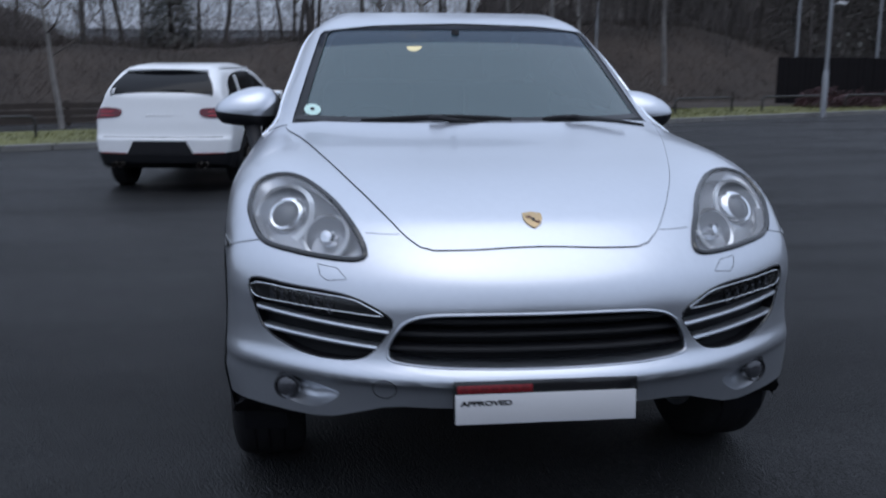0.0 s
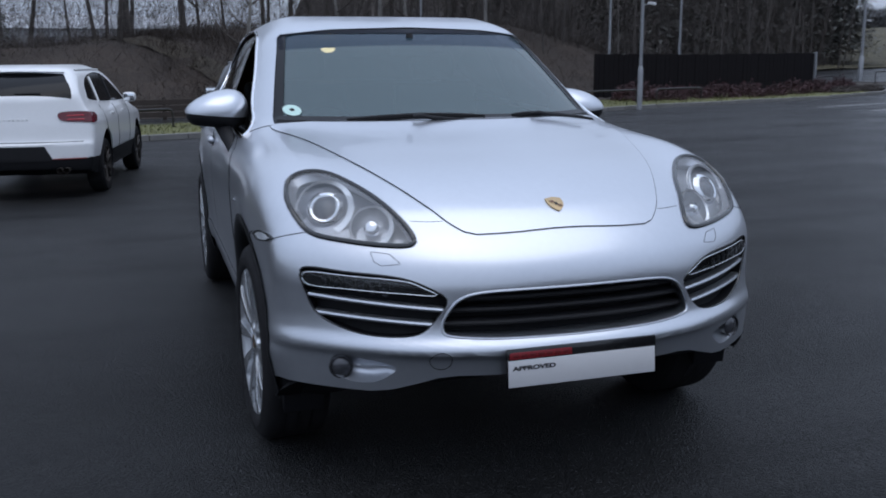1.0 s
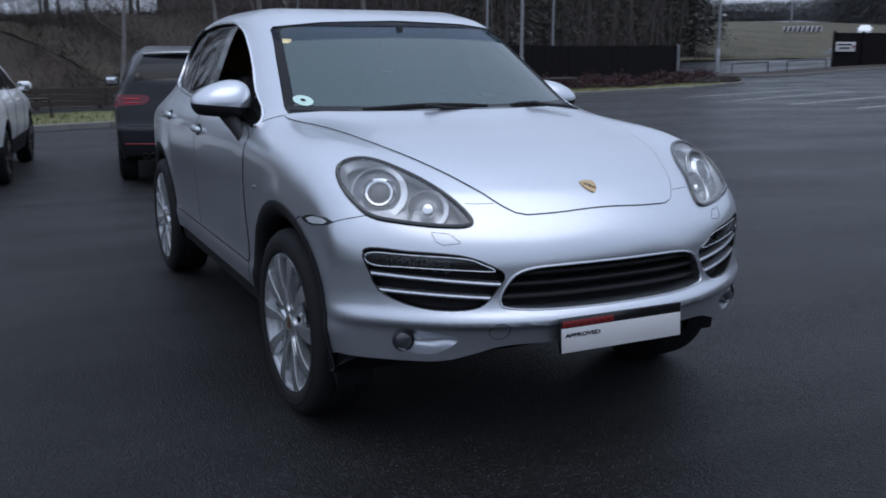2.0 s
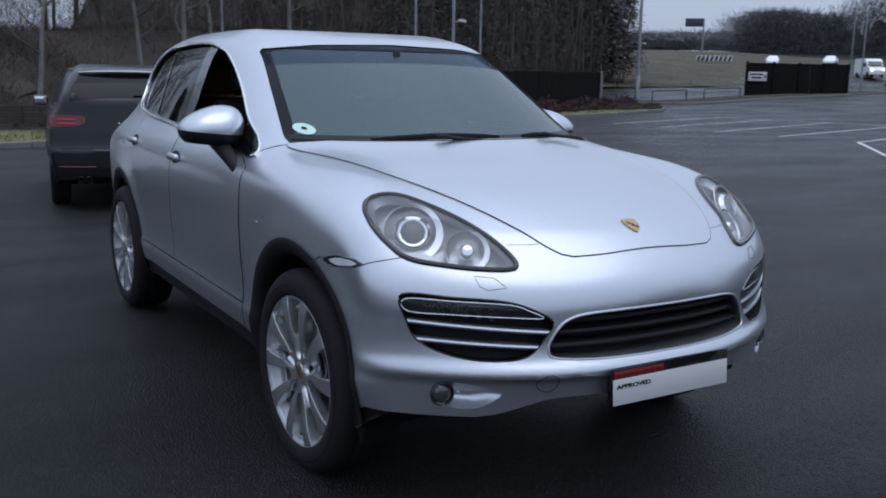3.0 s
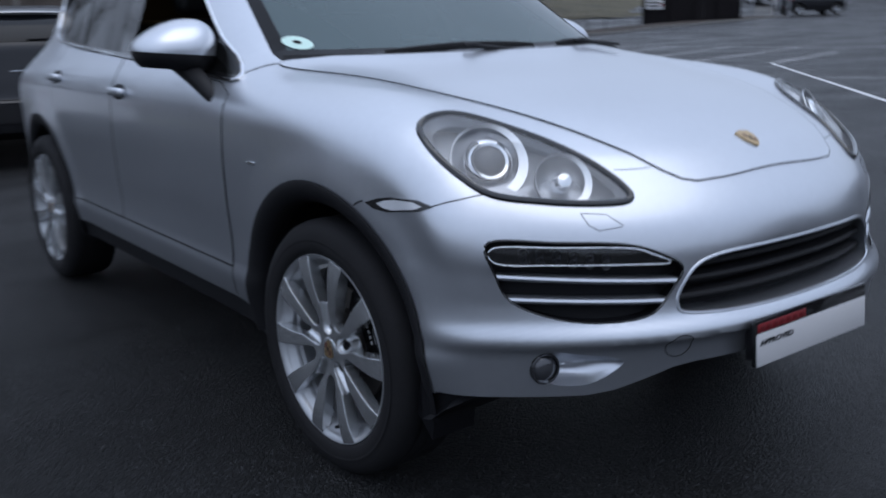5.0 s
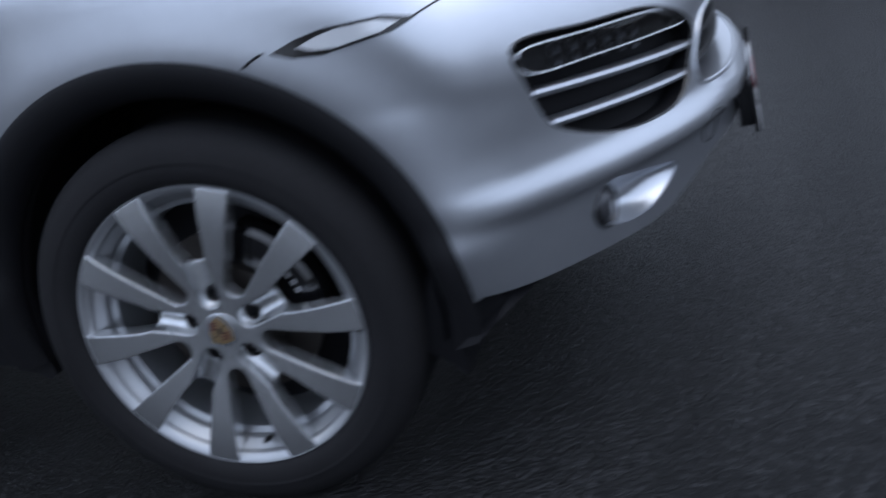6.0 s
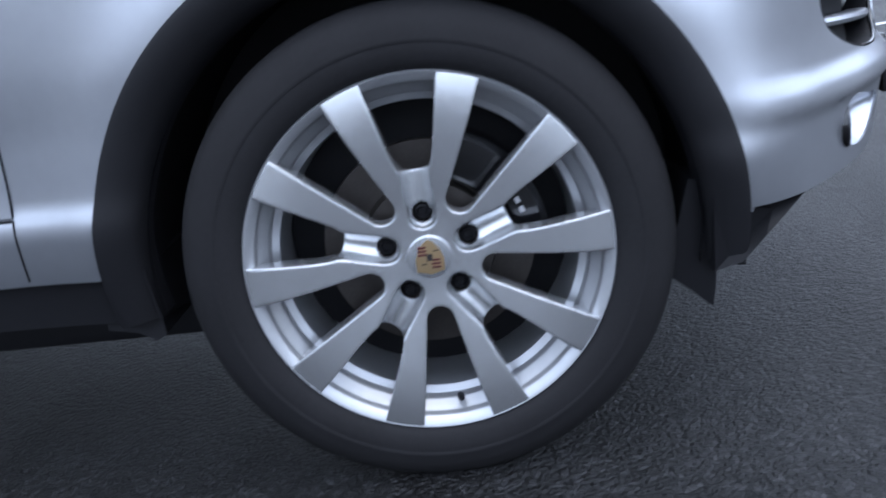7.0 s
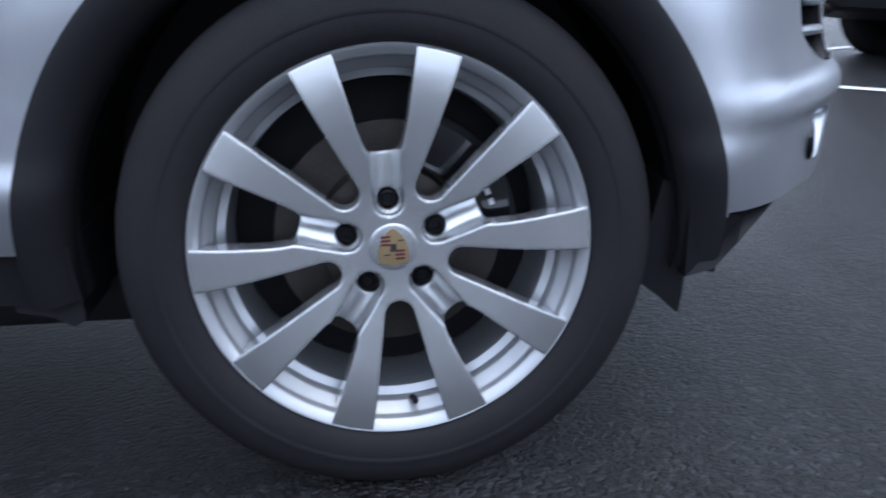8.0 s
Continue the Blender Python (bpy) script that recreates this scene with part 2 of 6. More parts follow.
def hull(x, y, z):
    """Signed level of the car's skin, open below: negative inside."""
    a = np.abs(x)
    aft = np.clip((y + .3) / .7, 0, 1)
    shift = (.75 * a ** 3 * aft + .1 * (a / .51) ** 2.2 * (1 - aft)) * np.clip((2.2 - y) / 1.0, 0, 1)
    crest = .035 * np.exp(-((a - .78) / .13) ** 2) * np.exp(-((y + .2) / .45) ** 2)
    top = (z - TOP(y - shift) - crest) * .85
    taper = .05 * np.clip((y - 1.9) / 2, 0, 1) ** 2
    taper = taper + .075 * np.clip((y - 1.9) / 1.7, 0, 1) ** 1.5 * np.clip((z - 1.05) / .45, 0, 1)
    taper = taper + np.clip((y - 2.75) / .6, 0, 1) ** 1.5 * (.025 + .04 * np.exp(-((z - 1.27) / .16) ** 2))
    taper = taper + .03 * np.clip((-.02 - y) / .42, 0, 1) ** 1.5 * np.clip((z - .42) / .3, .4, 1)
    reach = np.minimum(np.hypot(y, z - .36), np.hypot(y - 2.895, z - .36))
    side = a - SIDE(z) + taper - .013 * np.exp(-((reach - .50) / .075) ** 2)
    front = (-.95 + .48 * a ** 2.55 + FRONT(z) * (1 - .35 * np.clip(a / .85, 0, 1) ** 3) - y) * .85
    high = np.clip((z - 1.0) / .25, 0, 1)
    rear = (y - 3.9 + .62 * np.maximum(z - 1.05, 0) + (.46 + .36 * high) * a ** 2.4) * .85
    f = smax(top, side, .075 + .04 * np.clip((y - .2) / .6, 0, 1))
    f = smax(f, front, .06)
    f = smax(f, rear, .12)
    return f


# ---- mesh helpers ----
def mesh_of(verts, faces, sharp=35):
    me = bpy.data.meshes.new("mesh")
    if isinstance(verts, np.ndarray):
        me.from_pydata(verts.tolist(), [], faces)
        return me
    me.from_pydata([tuple(map(float, v)) for v in verts], [], [tuple(map(int, f)) for f in faces])
    me.validate()
    return dress(me, sharp)


def dress(me, sharp=35):
    me.polygons.foreach_set("use_smooth", [True] * len(me.polygons))
    me.set_sharp_from_angle(angle=radians(sharp))
    return me


def part(name, data, mat, parent=None, label=""):
    """Links a bmesh, a mesh or (verts, faces) as one object under its parent."""
    if isinstance(data, tuple):
        data = mesh_of(*data)
    elif isinstance(data, bmesh.types.BMesh):
        me = bpy.data.meshes.new(name)
        data.to_mesh(me)
        data.free()
        data = dress(me)
    data.materials.clear()
    data.materials.append(mat)
    ob = new(name, data)
    ob.parent = parent
    if label:
        ob["label"] = label
    return ob


def thing(name, label, category, at=Matrix(), group="", kind=""):
    ob = new(name)
    ob.empty_display_size = 0.1
    ob.matrix_world = at
    return tagged(ob, label, category, group, kind)


def merge(*pieces):
    verts, faces = [], []
    for v, f in pieces:
        base = len(verts)
        verts.extend(tuple(p) for p in v)
        faces.extend(tuple(i + base for i in q) for q in f)
    return verts, faces


def moved(piece, m):
    return [tuple(m @ Vector(v)) for v in piece[0]], piece[1]


def mirrored(piece):
    return [(-v[0], v[1], v[2]) for v in piece[0]], [tuple(reversed(f)) for f in piece[1]]


def box(sx, sy, sz, at=(0, 0, 0), bevel=0.0, segments=2):
    bm = bmesh.new()
    bmesh.ops.create_cube(bm, size=1, matrix=Matrix.Translation(at) @ Matrix.Diagonal((sx, sy, sz, 1)))
    if bevel:
        bmesh.ops.bevel(bm, geom=bm.edges[:], offset=bevel, segments=segments, profile=0.5, affect="EDGES")
    bm.verts.ensure_lookup_table()
    bm.verts.index_update()
    out = [tuple(v.co) for v in bm.verts], [tuple(v.index for v in f.verts) for f in bm.faces]
    bm.free()
    return out


def tube(points, radius, closed=False, sides=8, flat=1.0):
    """A round bar along a line of points; radius may be a list."""
    p = [Vector(q) for q in points]
    n = len(p)
    verts, faces = [], []
    up = Vector((0, 0, 1))
    for i in range(n):
        a = p[(i - 1) % n] if closed or i else p[0]
        b = p[(i + 1) % n] if closed or i < n - 1 else p[-1]
        t = (b - a).normalized()
        s = t.cross(up)
        s = s.normalized() if s.length > 1e-3 else t.cross(Vector((1, 0, 0))).normalized()
        w = s.cross(t)
        r = radius[i] if isinstance(radius, (list, tuple)) else radius
        for k in range(sides):
            c = 2 * math.pi * k / sides
            verts.append(p[i] + r * (math.cos(c) * s + flat * math.sin(c) * w))
    for i in range(n if closed else n - 1):
        for k in range(sides):
            j = (i + 1) % n
            faces.append((i * sides + k, i * sides + (k + 1) % sides, j * sides + (k + 1) % sides, j * sides + k))
    if not closed:
        faces.append(tuple(reversed(range(sides))))
        faces.append(tuple((n - 1) * sides + k for k in range(sides)))
    return verts, [tuple(reversed(f)) for f in faces]


def lathe(profile, axis="x", steps=48, arc=2 * math.pi, start=0.0):
    """Turns a profile of (distance along the axis, radius) round the axis."""
    whole = abs(arc - 2 * math.pi) < 1e-6
    rows = steps if whole else steps + 1
    verts, faces = [], []
    for i in range(rows):
        c = start + arc * i / steps
        for d, r in profile:
            u, v = r * math.cos(c), r * math.sin(c)
            verts.append({"x": (d, u, v), "y": (u, d, v), "z": (u, v, d)}[axis])
    k = len(profile)
    for i in range(steps):
        j = (i + 1) % rows
        for q in range(k - 1):
            f = (i * k + q, i * k + q + 1, j * k + q + 1, j * k + q)
            faces.append(f if axis == "y" else tuple(reversed(f)))
    return verts, faces


def loop(points, n, closed=True):
    """A smooth line (Catmull-Rom) of n points through a few."""
    p = [Vector(q) for q in points]
    k = len(p)
    out = []
    spans = k if closed else k - 1
    for i in range(n):
        u = i * spans / n if closed else i * spans / (n - 1)
        a = min(int(u), spans - 1)
        s = u - a
        q = [p[j % k] if closed else p[max(0, min(j, k - 1))] for j in (a - 1, a, a + 1, a + 2)]
        out.append(0.5 * (2 * q[1] + (q[2] - q[0]) * s + (2 * q[0] - 5 * q[1] + 4 * q[2] - q[3]) * s * s + (3 * q[1] - q[0] - 3 * q[2] + q[3]) * s ** 3))
    return out


def laid(points, way, level, skin, reach=0.35):
    """Moves points along +-way until they lie on the skin's level."""
    p, d = np.array([tuple(q) for q in points], float), np.array(Vector(way).normalized())
    t = np.linspace(reach, -reach, 90)
    f = skin(*(p[:, None, :] + t[None, :, None] * d).transpose(2, 0, 1)) - level
    hit = np.argmax(f < 0, axis=1)
    hit = np.where((f < 0).any(axis=1), np.maximum(hit, 1), 45)
    lo, hi = t[hit - 1], t[hit]
    for _ in range(24):
        mid = (lo + hi) / 2
        inside = skin(*(p + mid[:, None] * d).T) - level < 0
        hi, lo = np.where(inside, mid, hi), np.where(inside, lo, mid)
    return [Vector(q) for q in p + hi[:, None] * d]


def patch(outline, way, level, skin, rings=7, thick=0.0):
    """A sheet that fills an outline and lies on the skin; thick: how deep its rim is turned in."""
    n = len(outline)
    mid = sum(outline, Vector()) / n
    points = [mid] + [mid.lerp(q, r / rings) for r in range(1, rings + 1) for q in outline]
    verts = laid(points, way, level, skin)
    faces = [(0, 1 + i, 1 + (i + 1) % n) for i in range(n)]
    for r in range(rings - 1):
        a, b = 1 + r * n, 1 + (r + 1) * n
        faces += [(a + i, b + i, b + (i + 1) % n, a + (i + 1) % n) for i in range(n)]
    if thick:
        a, b = 1 + (rings - 1) * n, len(verts)
        verts += [v - Vector(way).normalized() * thick for v in verts[a:a + n]]
        faces += [(a + i, b + i, b + (i + 1) % n, a + (i + 1) % n) for i in range(n)]
    u, v = verts[faces[0][1]] - verts[0], verts[faces[0][2]] - verts[0]
    if u.cross(v).dot(Vector(way)) < 0:
        faces = [tuple(reversed(f)) for f in faces]
    return verts, faces


def prism(outline, way, out, deep):
    """A solid block with the outline's section, along way from -deep to +out."""
    d = Vector(way).normalized()
    n = len(outline)
    mid = sum(outline, Vector()) / n
    verts = [q + d * out for q in outline] + [q - d * deep for q in outline] + [mid + d * out, mid - d * deep]
    faces = [(i, n + i, n + (i + 1) % n, (i + 1) % n) for i in range(n)]
    faces += [(2 * n, i, (i + 1) % n) for i in range(n)] + [(2 * n + 1, n + (i + 1) % n, n + i) for i in range(n)]
    normal = (verts[0] - verts[2 * n]).cross(verts[1] - verts[2 * n])
    if normal.dot(d) < 0:
        faces = [tuple(reversed(f)) for f in faces]
    return verts, faces


def solid(skin, lo, hi, counts, core, low_share=0.0):
    """A closed mesh of the skin: a box's lattice drawn in towards a core line."""
    index, verts, faces = {}, [], []

    def vertex(i, j, k):
        if (i, j, k) not in index:
            index[i, j, k] = len(verts)
            verts.append((i, j, k))
        return index[i, j, k]

    for axis in range(3):
        u, v = (axis + 1) % 3, (axis + 2) % 3
        for side in (0, counts[axis]):
            for a in range(counts[u]):
                for b in range(counts[v]):
                    q = []
                    for da, db in ((0, 0), (1, 0), (1, 1), (0, 1)):
                        c = [0, 0, 0]
                        c[axis], c[u], c[v] = side, a + da, b + db
                        q.append(vertex(*c))
                    faces.append(tuple(q if side else reversed(q)))
    share = np.array(verts, float) / np.array(counts)
    if low_share:
        share[:, 2] = np.interp(share[:, 2], [0, low_share, 1], [0, 0.42, 1])
    p = np.array(lo) + share * (np.array(hi) - np.array(lo))
    c = np.stack([0 * p[:, 0], np.clip(p[:, 1], core[0], core[1]), np.full(len(p), core[2])], 1)
    near, far = np.zeros(len(p)), np.full(len(p), 1.3)
    for _ in range(34):
        mid = (near + far) / 2
        inside = skin(*(c + mid[:, None] * (p - c)).T) < 0
        near, far = np.where(inside, mid, near), np.where(inside, far, mid)
    return c + near[:, None] * (p - c), faces


def cut(ob, tool, way="DIFFERENCE", mat=None):
    """Cuts the (verts, faces) tool out of the object, or keeps what lies within it."""
    knife = new("knife", mesh_of(*tool))
    if mat:
        knife.data.materials.append(mat)
    bpy.context.view_layer.update()
    knife.matrix_world = ob.matrix_world
    step = ob.modifiers.new("cut", "BOOLEAN")
    step.operation, step.solver, step.object = way, "EXACT", knife
    if mat:
        step.material_mode = "TRANSFER"
    bpy.context.view_layer.update()
    done = bpy.data.meshes.new_from_object(ob.evaluated_get(bpy.context.evaluated_depsgraph_get()))
    ob.modifiers.clear()
    ob.data = dress(done)
    bpy.data.objects.remove(knife)
    return ob


def writing(name, words, size, mat, parent, m, depth=0.0005):
    """Letters in the built-in font, as a mesh."""
    curve = bpy.data.curves.new(name, "FONT")
    curve.body, curve.size, curve.extrude, curve.offset = words, size, depth, 0.0011
    tmp = new("tmp", curve)
    bpy.context.view_layer.update()
    me = bpy.data.meshes.new_from_object(tmp.evaluated_get(bpy.context.evaluated_depsgraph_get()))
    bpy.data.objects.remove(tmp)
    ob = part(name, me, mat, parent)
    ob.matrix_local = m
    return ob


# ---- ground ----
def smooth(x, a, b):
    s = min(max((float(x) - a) / (b - a), 0.0), 1.0)
    return s * s * (3 - 2 * s)


def level(x, y):
    """The height of the ground: the lot dips behind the car and climbs gently towards the road."""
    dip = -0.14 * smooth(y, 2, 9) * (1 - smooth(x, 2, 10))
    s = 0.6 * x + 0.8 * y
    rise = 0.025 * max(s - 37, 0) + 0.07 * max(min(s, 125) - 80, 0)
    return dip + rise * smooth(x, 4, 22) - 0.018


ASPHALT = wet_asphalt("wet_asphalt", (0.0016, 0.0016, 0.002), (0.047, 0.048, 0.052), 95)


# ---- the silver car: nose towards -y, front axle at y = 0 ----
def flat_loop(points, n):
    """A closed line of straight runs, about n points."""
    p = [Vector(q) for q in points]
    total = sum((p[i] - p[i - 1]).length for i in range(len(p)))
    out = []
    for i in range(len(p)):
        a, b = p[i], p[(i + 1) % len(p)]
        k = max(1, round(n * (b - a).length / total))
        out += [a.lerp(b, j / k) for j in range(k)]
    return out


def swap(points):
    """The same points on the car's other side."""
    return [Vector((-q[0], q[1], q[2])) for q in points]


def ribbon(front, back, height, way=(0, 0, 1)):
    """A slat: a rounded front edge along one line, running back to another."""
    h = Vector(way) * height / 2
    verts, faces = [], []
    for f, b in zip(front, back):
        d = (b - f) * 0.25
        verts += [f, f + h * 0.7 + d * 0.3, f + h + d, b + h, b - h, f - h + d, f - h * 0.7 + d * 0.3]
    n = len(front)
    for i in range(n - 1):
        for k in range(7):
            faces.append((i * 7 + k, i * 7 + (k + 1) % 7, i * 7 + 7 + (k + 1) % 7, i * 7 + 7 + k))
    faces += [tuple(range(7)), tuple(reversed(range((n - 1) * 7, n * 7)))]
    return verts, faces


def aim(at, way, turn=0):
    """A pose whose z axis runs along way."""
    return Matrix.Translation(at) @ Vector(way).to_track_quat("Z", "Y").to_matrix().to_4x4() @ pose(0, 0, 0, 0, 0, turn)


def line_gap(points, radius, skin, way, depth=0.0, closed=False):
    return tube(laid(points, way, depth, skin), radius, closed, 6)


def crest(r, at, way, turn=0):
    """The outline of a small heraldic shield."""
    m = aim(at, way, turn)
    outline = [(-0.78, 0.8), (-0.4, 0.9), (0, 1.0), (0.4, 0.9), (0.78, 0.8), (0.8, 0.1), (0.62, -0.45), (0.3, -0.85), (0, -1.05), (-0.3, -0.85), (-0.62, -0.45), (-0.8, 0.1)]
    return [m @ Vector((u * r, v * r, 0)) for u, v in outline]


car = thing("suv", "silver metallic estate SUV parked on wet asphalt, driver's window wound down", "car")
shell = part("body", mesh_of(*solid(lambda x, y, z: np.maximum(hull(x, y, z), 0.3 - z), (-1.1, -1.15, 0.15), (1.1, 4.1, 1.85), (90, 200, 84), (-0.3, 3.2, 0.75), 0.62)), SILVER, car)


belly = [(-1.2, 0.0), (1.2, 0.0), (1.2, 0.383), (0.66, 0.383), (0.60, 0.392), (0.46, 0.438), (0.40, 0.445), (-0.40, 0.445), (-0.46, 0.438), (-0.60, 0.392), (-0.66, 0.383), (-1.2, 0.383)]
cut(shell, prism([Vector((x, -0.9, z)) for x, z in belly], (0, -1, 0), 0.4, 0.4))
cut(shell, box(2.4, 4.8, 0.376, (0, 1.9, 0.188)))


def cabin(x, y, z):
    f = np.maximum(hull(x, y, z) + 0.045, 0.42 - z)
    return np.maximum(np.maximum(f, 0.55 - y - np.maximum(z - 1.08, 0) * 2.2), y - 3.45)


cut(shell, solid(cabin, (-1, 0.2, 0.3), (1, 3.6, 1.8), (30, 50, 26), (1.2, 2.9, 1.0)), mat=CABIN)

# side windows, windscreen
SIDEGLASS = [(0, y, z) for y, z in ((0.60, 1.122), (1.0, 1.142), (1.8, 1.176), (2.55, 1.215), (2.84, 1.243), (2.985, 1.30),
                                    (3.045, 1.40), (2.985, 1.505), (2.83, 1.572), (2.65, 1.603), (2.38, 1.618), (2.0, 1.618), (1.78, 1.604), (1.525, 1.566), (1.311, 1.504), (1.102, 1.404), (0.869, 1.262))]
side_line = loop(SIDEGLASS, 90)
cut(shell, prism(side_line, (1, 0, 0), 1.3, 1.3))
half = [(0, 0.6, 1.170), (-0.4, 0.6, 1.168), (-0.66, 0.6, 1.162), (-0.765, 0.6, 1.168), (-0.76, 0.6, 1.20), (-0.70, 0.6, 1.40), (-0.648, 0.6, 1.56), (-0.63, 0.6, 1.577), (-0.4, 0.6, 1.600), (0, 0.6, 1.612)]
screen_line = flat_loop(half + [(-x, y, z) for x, y, z in half[-2:0:-1]], 110)
cut(shell, prism(screen_line, (0, -1, 0), 0.55, 0.85))
screen_line = laid(screen_line, (0, -1, 0), 0, hull, 1.3)

# wheel arches, lamps, vents, grille
ARCH, HUB = 0.497, 0.362
cut(shell, merge(*[moved(lathe([(s * 0.5, 0), (s * 0.5, ARCH), (s * 1.3, ARCH), (s * 1.3, 0)][::s], steps=72), Matrix.Translation((0, y, HUB))) for y in (0.008, 2.895) for s in (1, -1)]), mat=PLASTIC)
LAMPWAY = Vector((-0.5, -0.62, 0.6))
lamp_line = loop([(-0.765, -0.325, 1.056), (-0.685, -0.37, 1.045), (-0.595, -0.51, 0.995), (-0.534, -0.655, 0.935), (-0.503, -0.738, 0.88), (-0.516, -0.757, 0.855), (-0.59, -0.725, 0.852), (-0.70, -0.66, 0.862), (-0.80, -0.58, 0.88), (-0.842, -0.50, 0.925), (-0.857, -0.41, 0.98), (-0.835, -0.33, 1.032)], 64)
lamp_line = laid(lamp_line, LAMPWAY, 0, hull)
VENTWAY = Vector((-0.5, -0.87, 0))
vent_line = loop([(-0.845, -0.613, 0.775), (-0.712, -0.71, 0.77), (-0.568, -0.795, 0.758), (-0.481, -0.843, 0.728), (-0.430, -0.867, 0.690), (-0.455, -0.865, 0.64), (-0.52, -0.86, 0.580), (-0.62, -0.81, 0.567), (-0.725, -0.74, 0.58), (-0.81, -0.66, 0.625), (-0.842, -0.632, 0.70)], 60)
vent_line = laid(vent_line, VENTWAY, 0, hull)
half = [(0, -0.9, 0.719), (0.2, -0.9, 0.718), (0.33, -0.9, 0.711), (0.395, -0.9, 0.688), (0.432, -0.9, 0.64), (0.444, -0.9, 0.60), (0.425, -0.9, 0.576), (0.31, -0.9, 0.566), (0.15, -0.9, 0.563), (0, -0.9, 0.562)]
grille_line = loop(half + [(-x, y, z) for x, y, z in half[-2:0:-1]], 90)
grille_line = laid(grille_line, (0, -1, 0), 0, hull)
fog_line = loop([(-0.777, -0.69, 0.472), (-0.75, -0.71, 0.503), (-0.695, -0.76, 0.496), (-0.587, -0.82, 0.470), (-0.643, -0.78, 0.418), (-0.718, -0.74, 0.412), (-0.764, -0.7, 0.436)], 40)
fog_line = laid(fog_line, VENTWAY, 0, hull)
for line, way, deep in ((lamp_line, LAMPWAY, 0.11), (vent_line, VENTWAY, 0.10), (fog_line, VENTWAY, 0.075)):
    other = Vector((-way[0], way[1], way[2]))
    cut(shell, merge(prism(line, way, 0.12, deep), prism(swap(line), other, 0.12, deep)), mat=INK if way is VENTWAY and deep > 0.09 else None)
cut(shell, prism(grille_line, (0, -1, 0), 0.2, 0.10))

# bonnet, doors, shut lines
half = [(0, -0.821), (-0.17, -0.819), (-0.29, -0.803), (-0.322, -0.791), (-0.352, -0.772), (-0.408, -0.700), (-0.482, -0.545), (-0.552, -0.363), (-0.659, 0.0), (-0.722, 0.24), (-0.784, 0.51), (-0.66, 0.440), (-0.4, 0.300), (-0.2, 0.264), (0, 0.258)]
hood_line = loop([(x, y, 1.05) for x, y in half + [(-x, y) for x, y in half[-2:0:-1]]], 168)
hood_line = laid(hood_line, (0, 0, 1), 0, hull, 0.5)
bonnet = part("bonnet", patch(hood_line, (0, 0, 1), 0.0035, hull, 26, 0.02), SILVER, car)
part("shut_line", tube(laid(hood_line, (0, 0, 1), 0.0022, hull), 0.0017, True, 6), INK, car)
DOORS = {"front_door": [(-0.9, 0.628, 0.492), (-0.9, 0.612, 0.8), (-0.9, 0.60, 1.075), (-0.9, 0.70, 1.108), (-0.9, 1.2, 1.14), (-0.9, 1.68, 1.165), (-0.9, 1.70, 0.9), (-0.9, 1.72, 0.492)],
         "rear_door": [(-0.9, 1.727, 0.492), (-0.9, 1.708, 0.9), (-0.9, 1.688, 1.166), (-0.9, 2.2, 1.185), (-0.9, 2.60, 1.205), (-0.9, 2.64, 1.12), (-0.9, 2.60, 0.96), (-0.9, 2.47, 0.85), (-0.9, 2.36, 0.68), (-0.9, 2.33, 0.492)]}
for name, points in DOORS.items():
    line = laid(flat_loop(points, 90), (-1, 0, 0), 0, hull)
    skin = patch(line, (-1, 0, 0), 0.003, hull, 20, 0.02)
    for piece, way in ((skin, 1), (mirrored(skin), -1)):
        door = part(name, piece, SILVER, car)
        gap = line if way == 1 else swap(line)
        part("shut_line", tube(laid(gap, (-way, 0, 0), 0.001, hull), 0.0022, True, 6), INK, door)
        y, z = (1.6, 1.036) if name == "front_door" else (2.53, 1.063)
        grip = box(0.03, 0.16, 0.036, (0, 0, 0), 0.0145, 3)
        base = laid([(-way * 0.95, y, z)], (-way, 0, 0), 0.018, hull)[0]
        handle = part("door_handle", grip, SILVER, door, "silver pull handle with a dark recess")
        handle.location = base
        bowl = part("handle_recess", patch([Vector((-way * 0.95, y + 0.075 * math.cos(a), z + 0.032 * math.sin(a))) for a in np.linspace(0, 6.283, 25)[:-1]], (-way, 0, 0), 0.0045, hull, 3), PLASTIC, door)
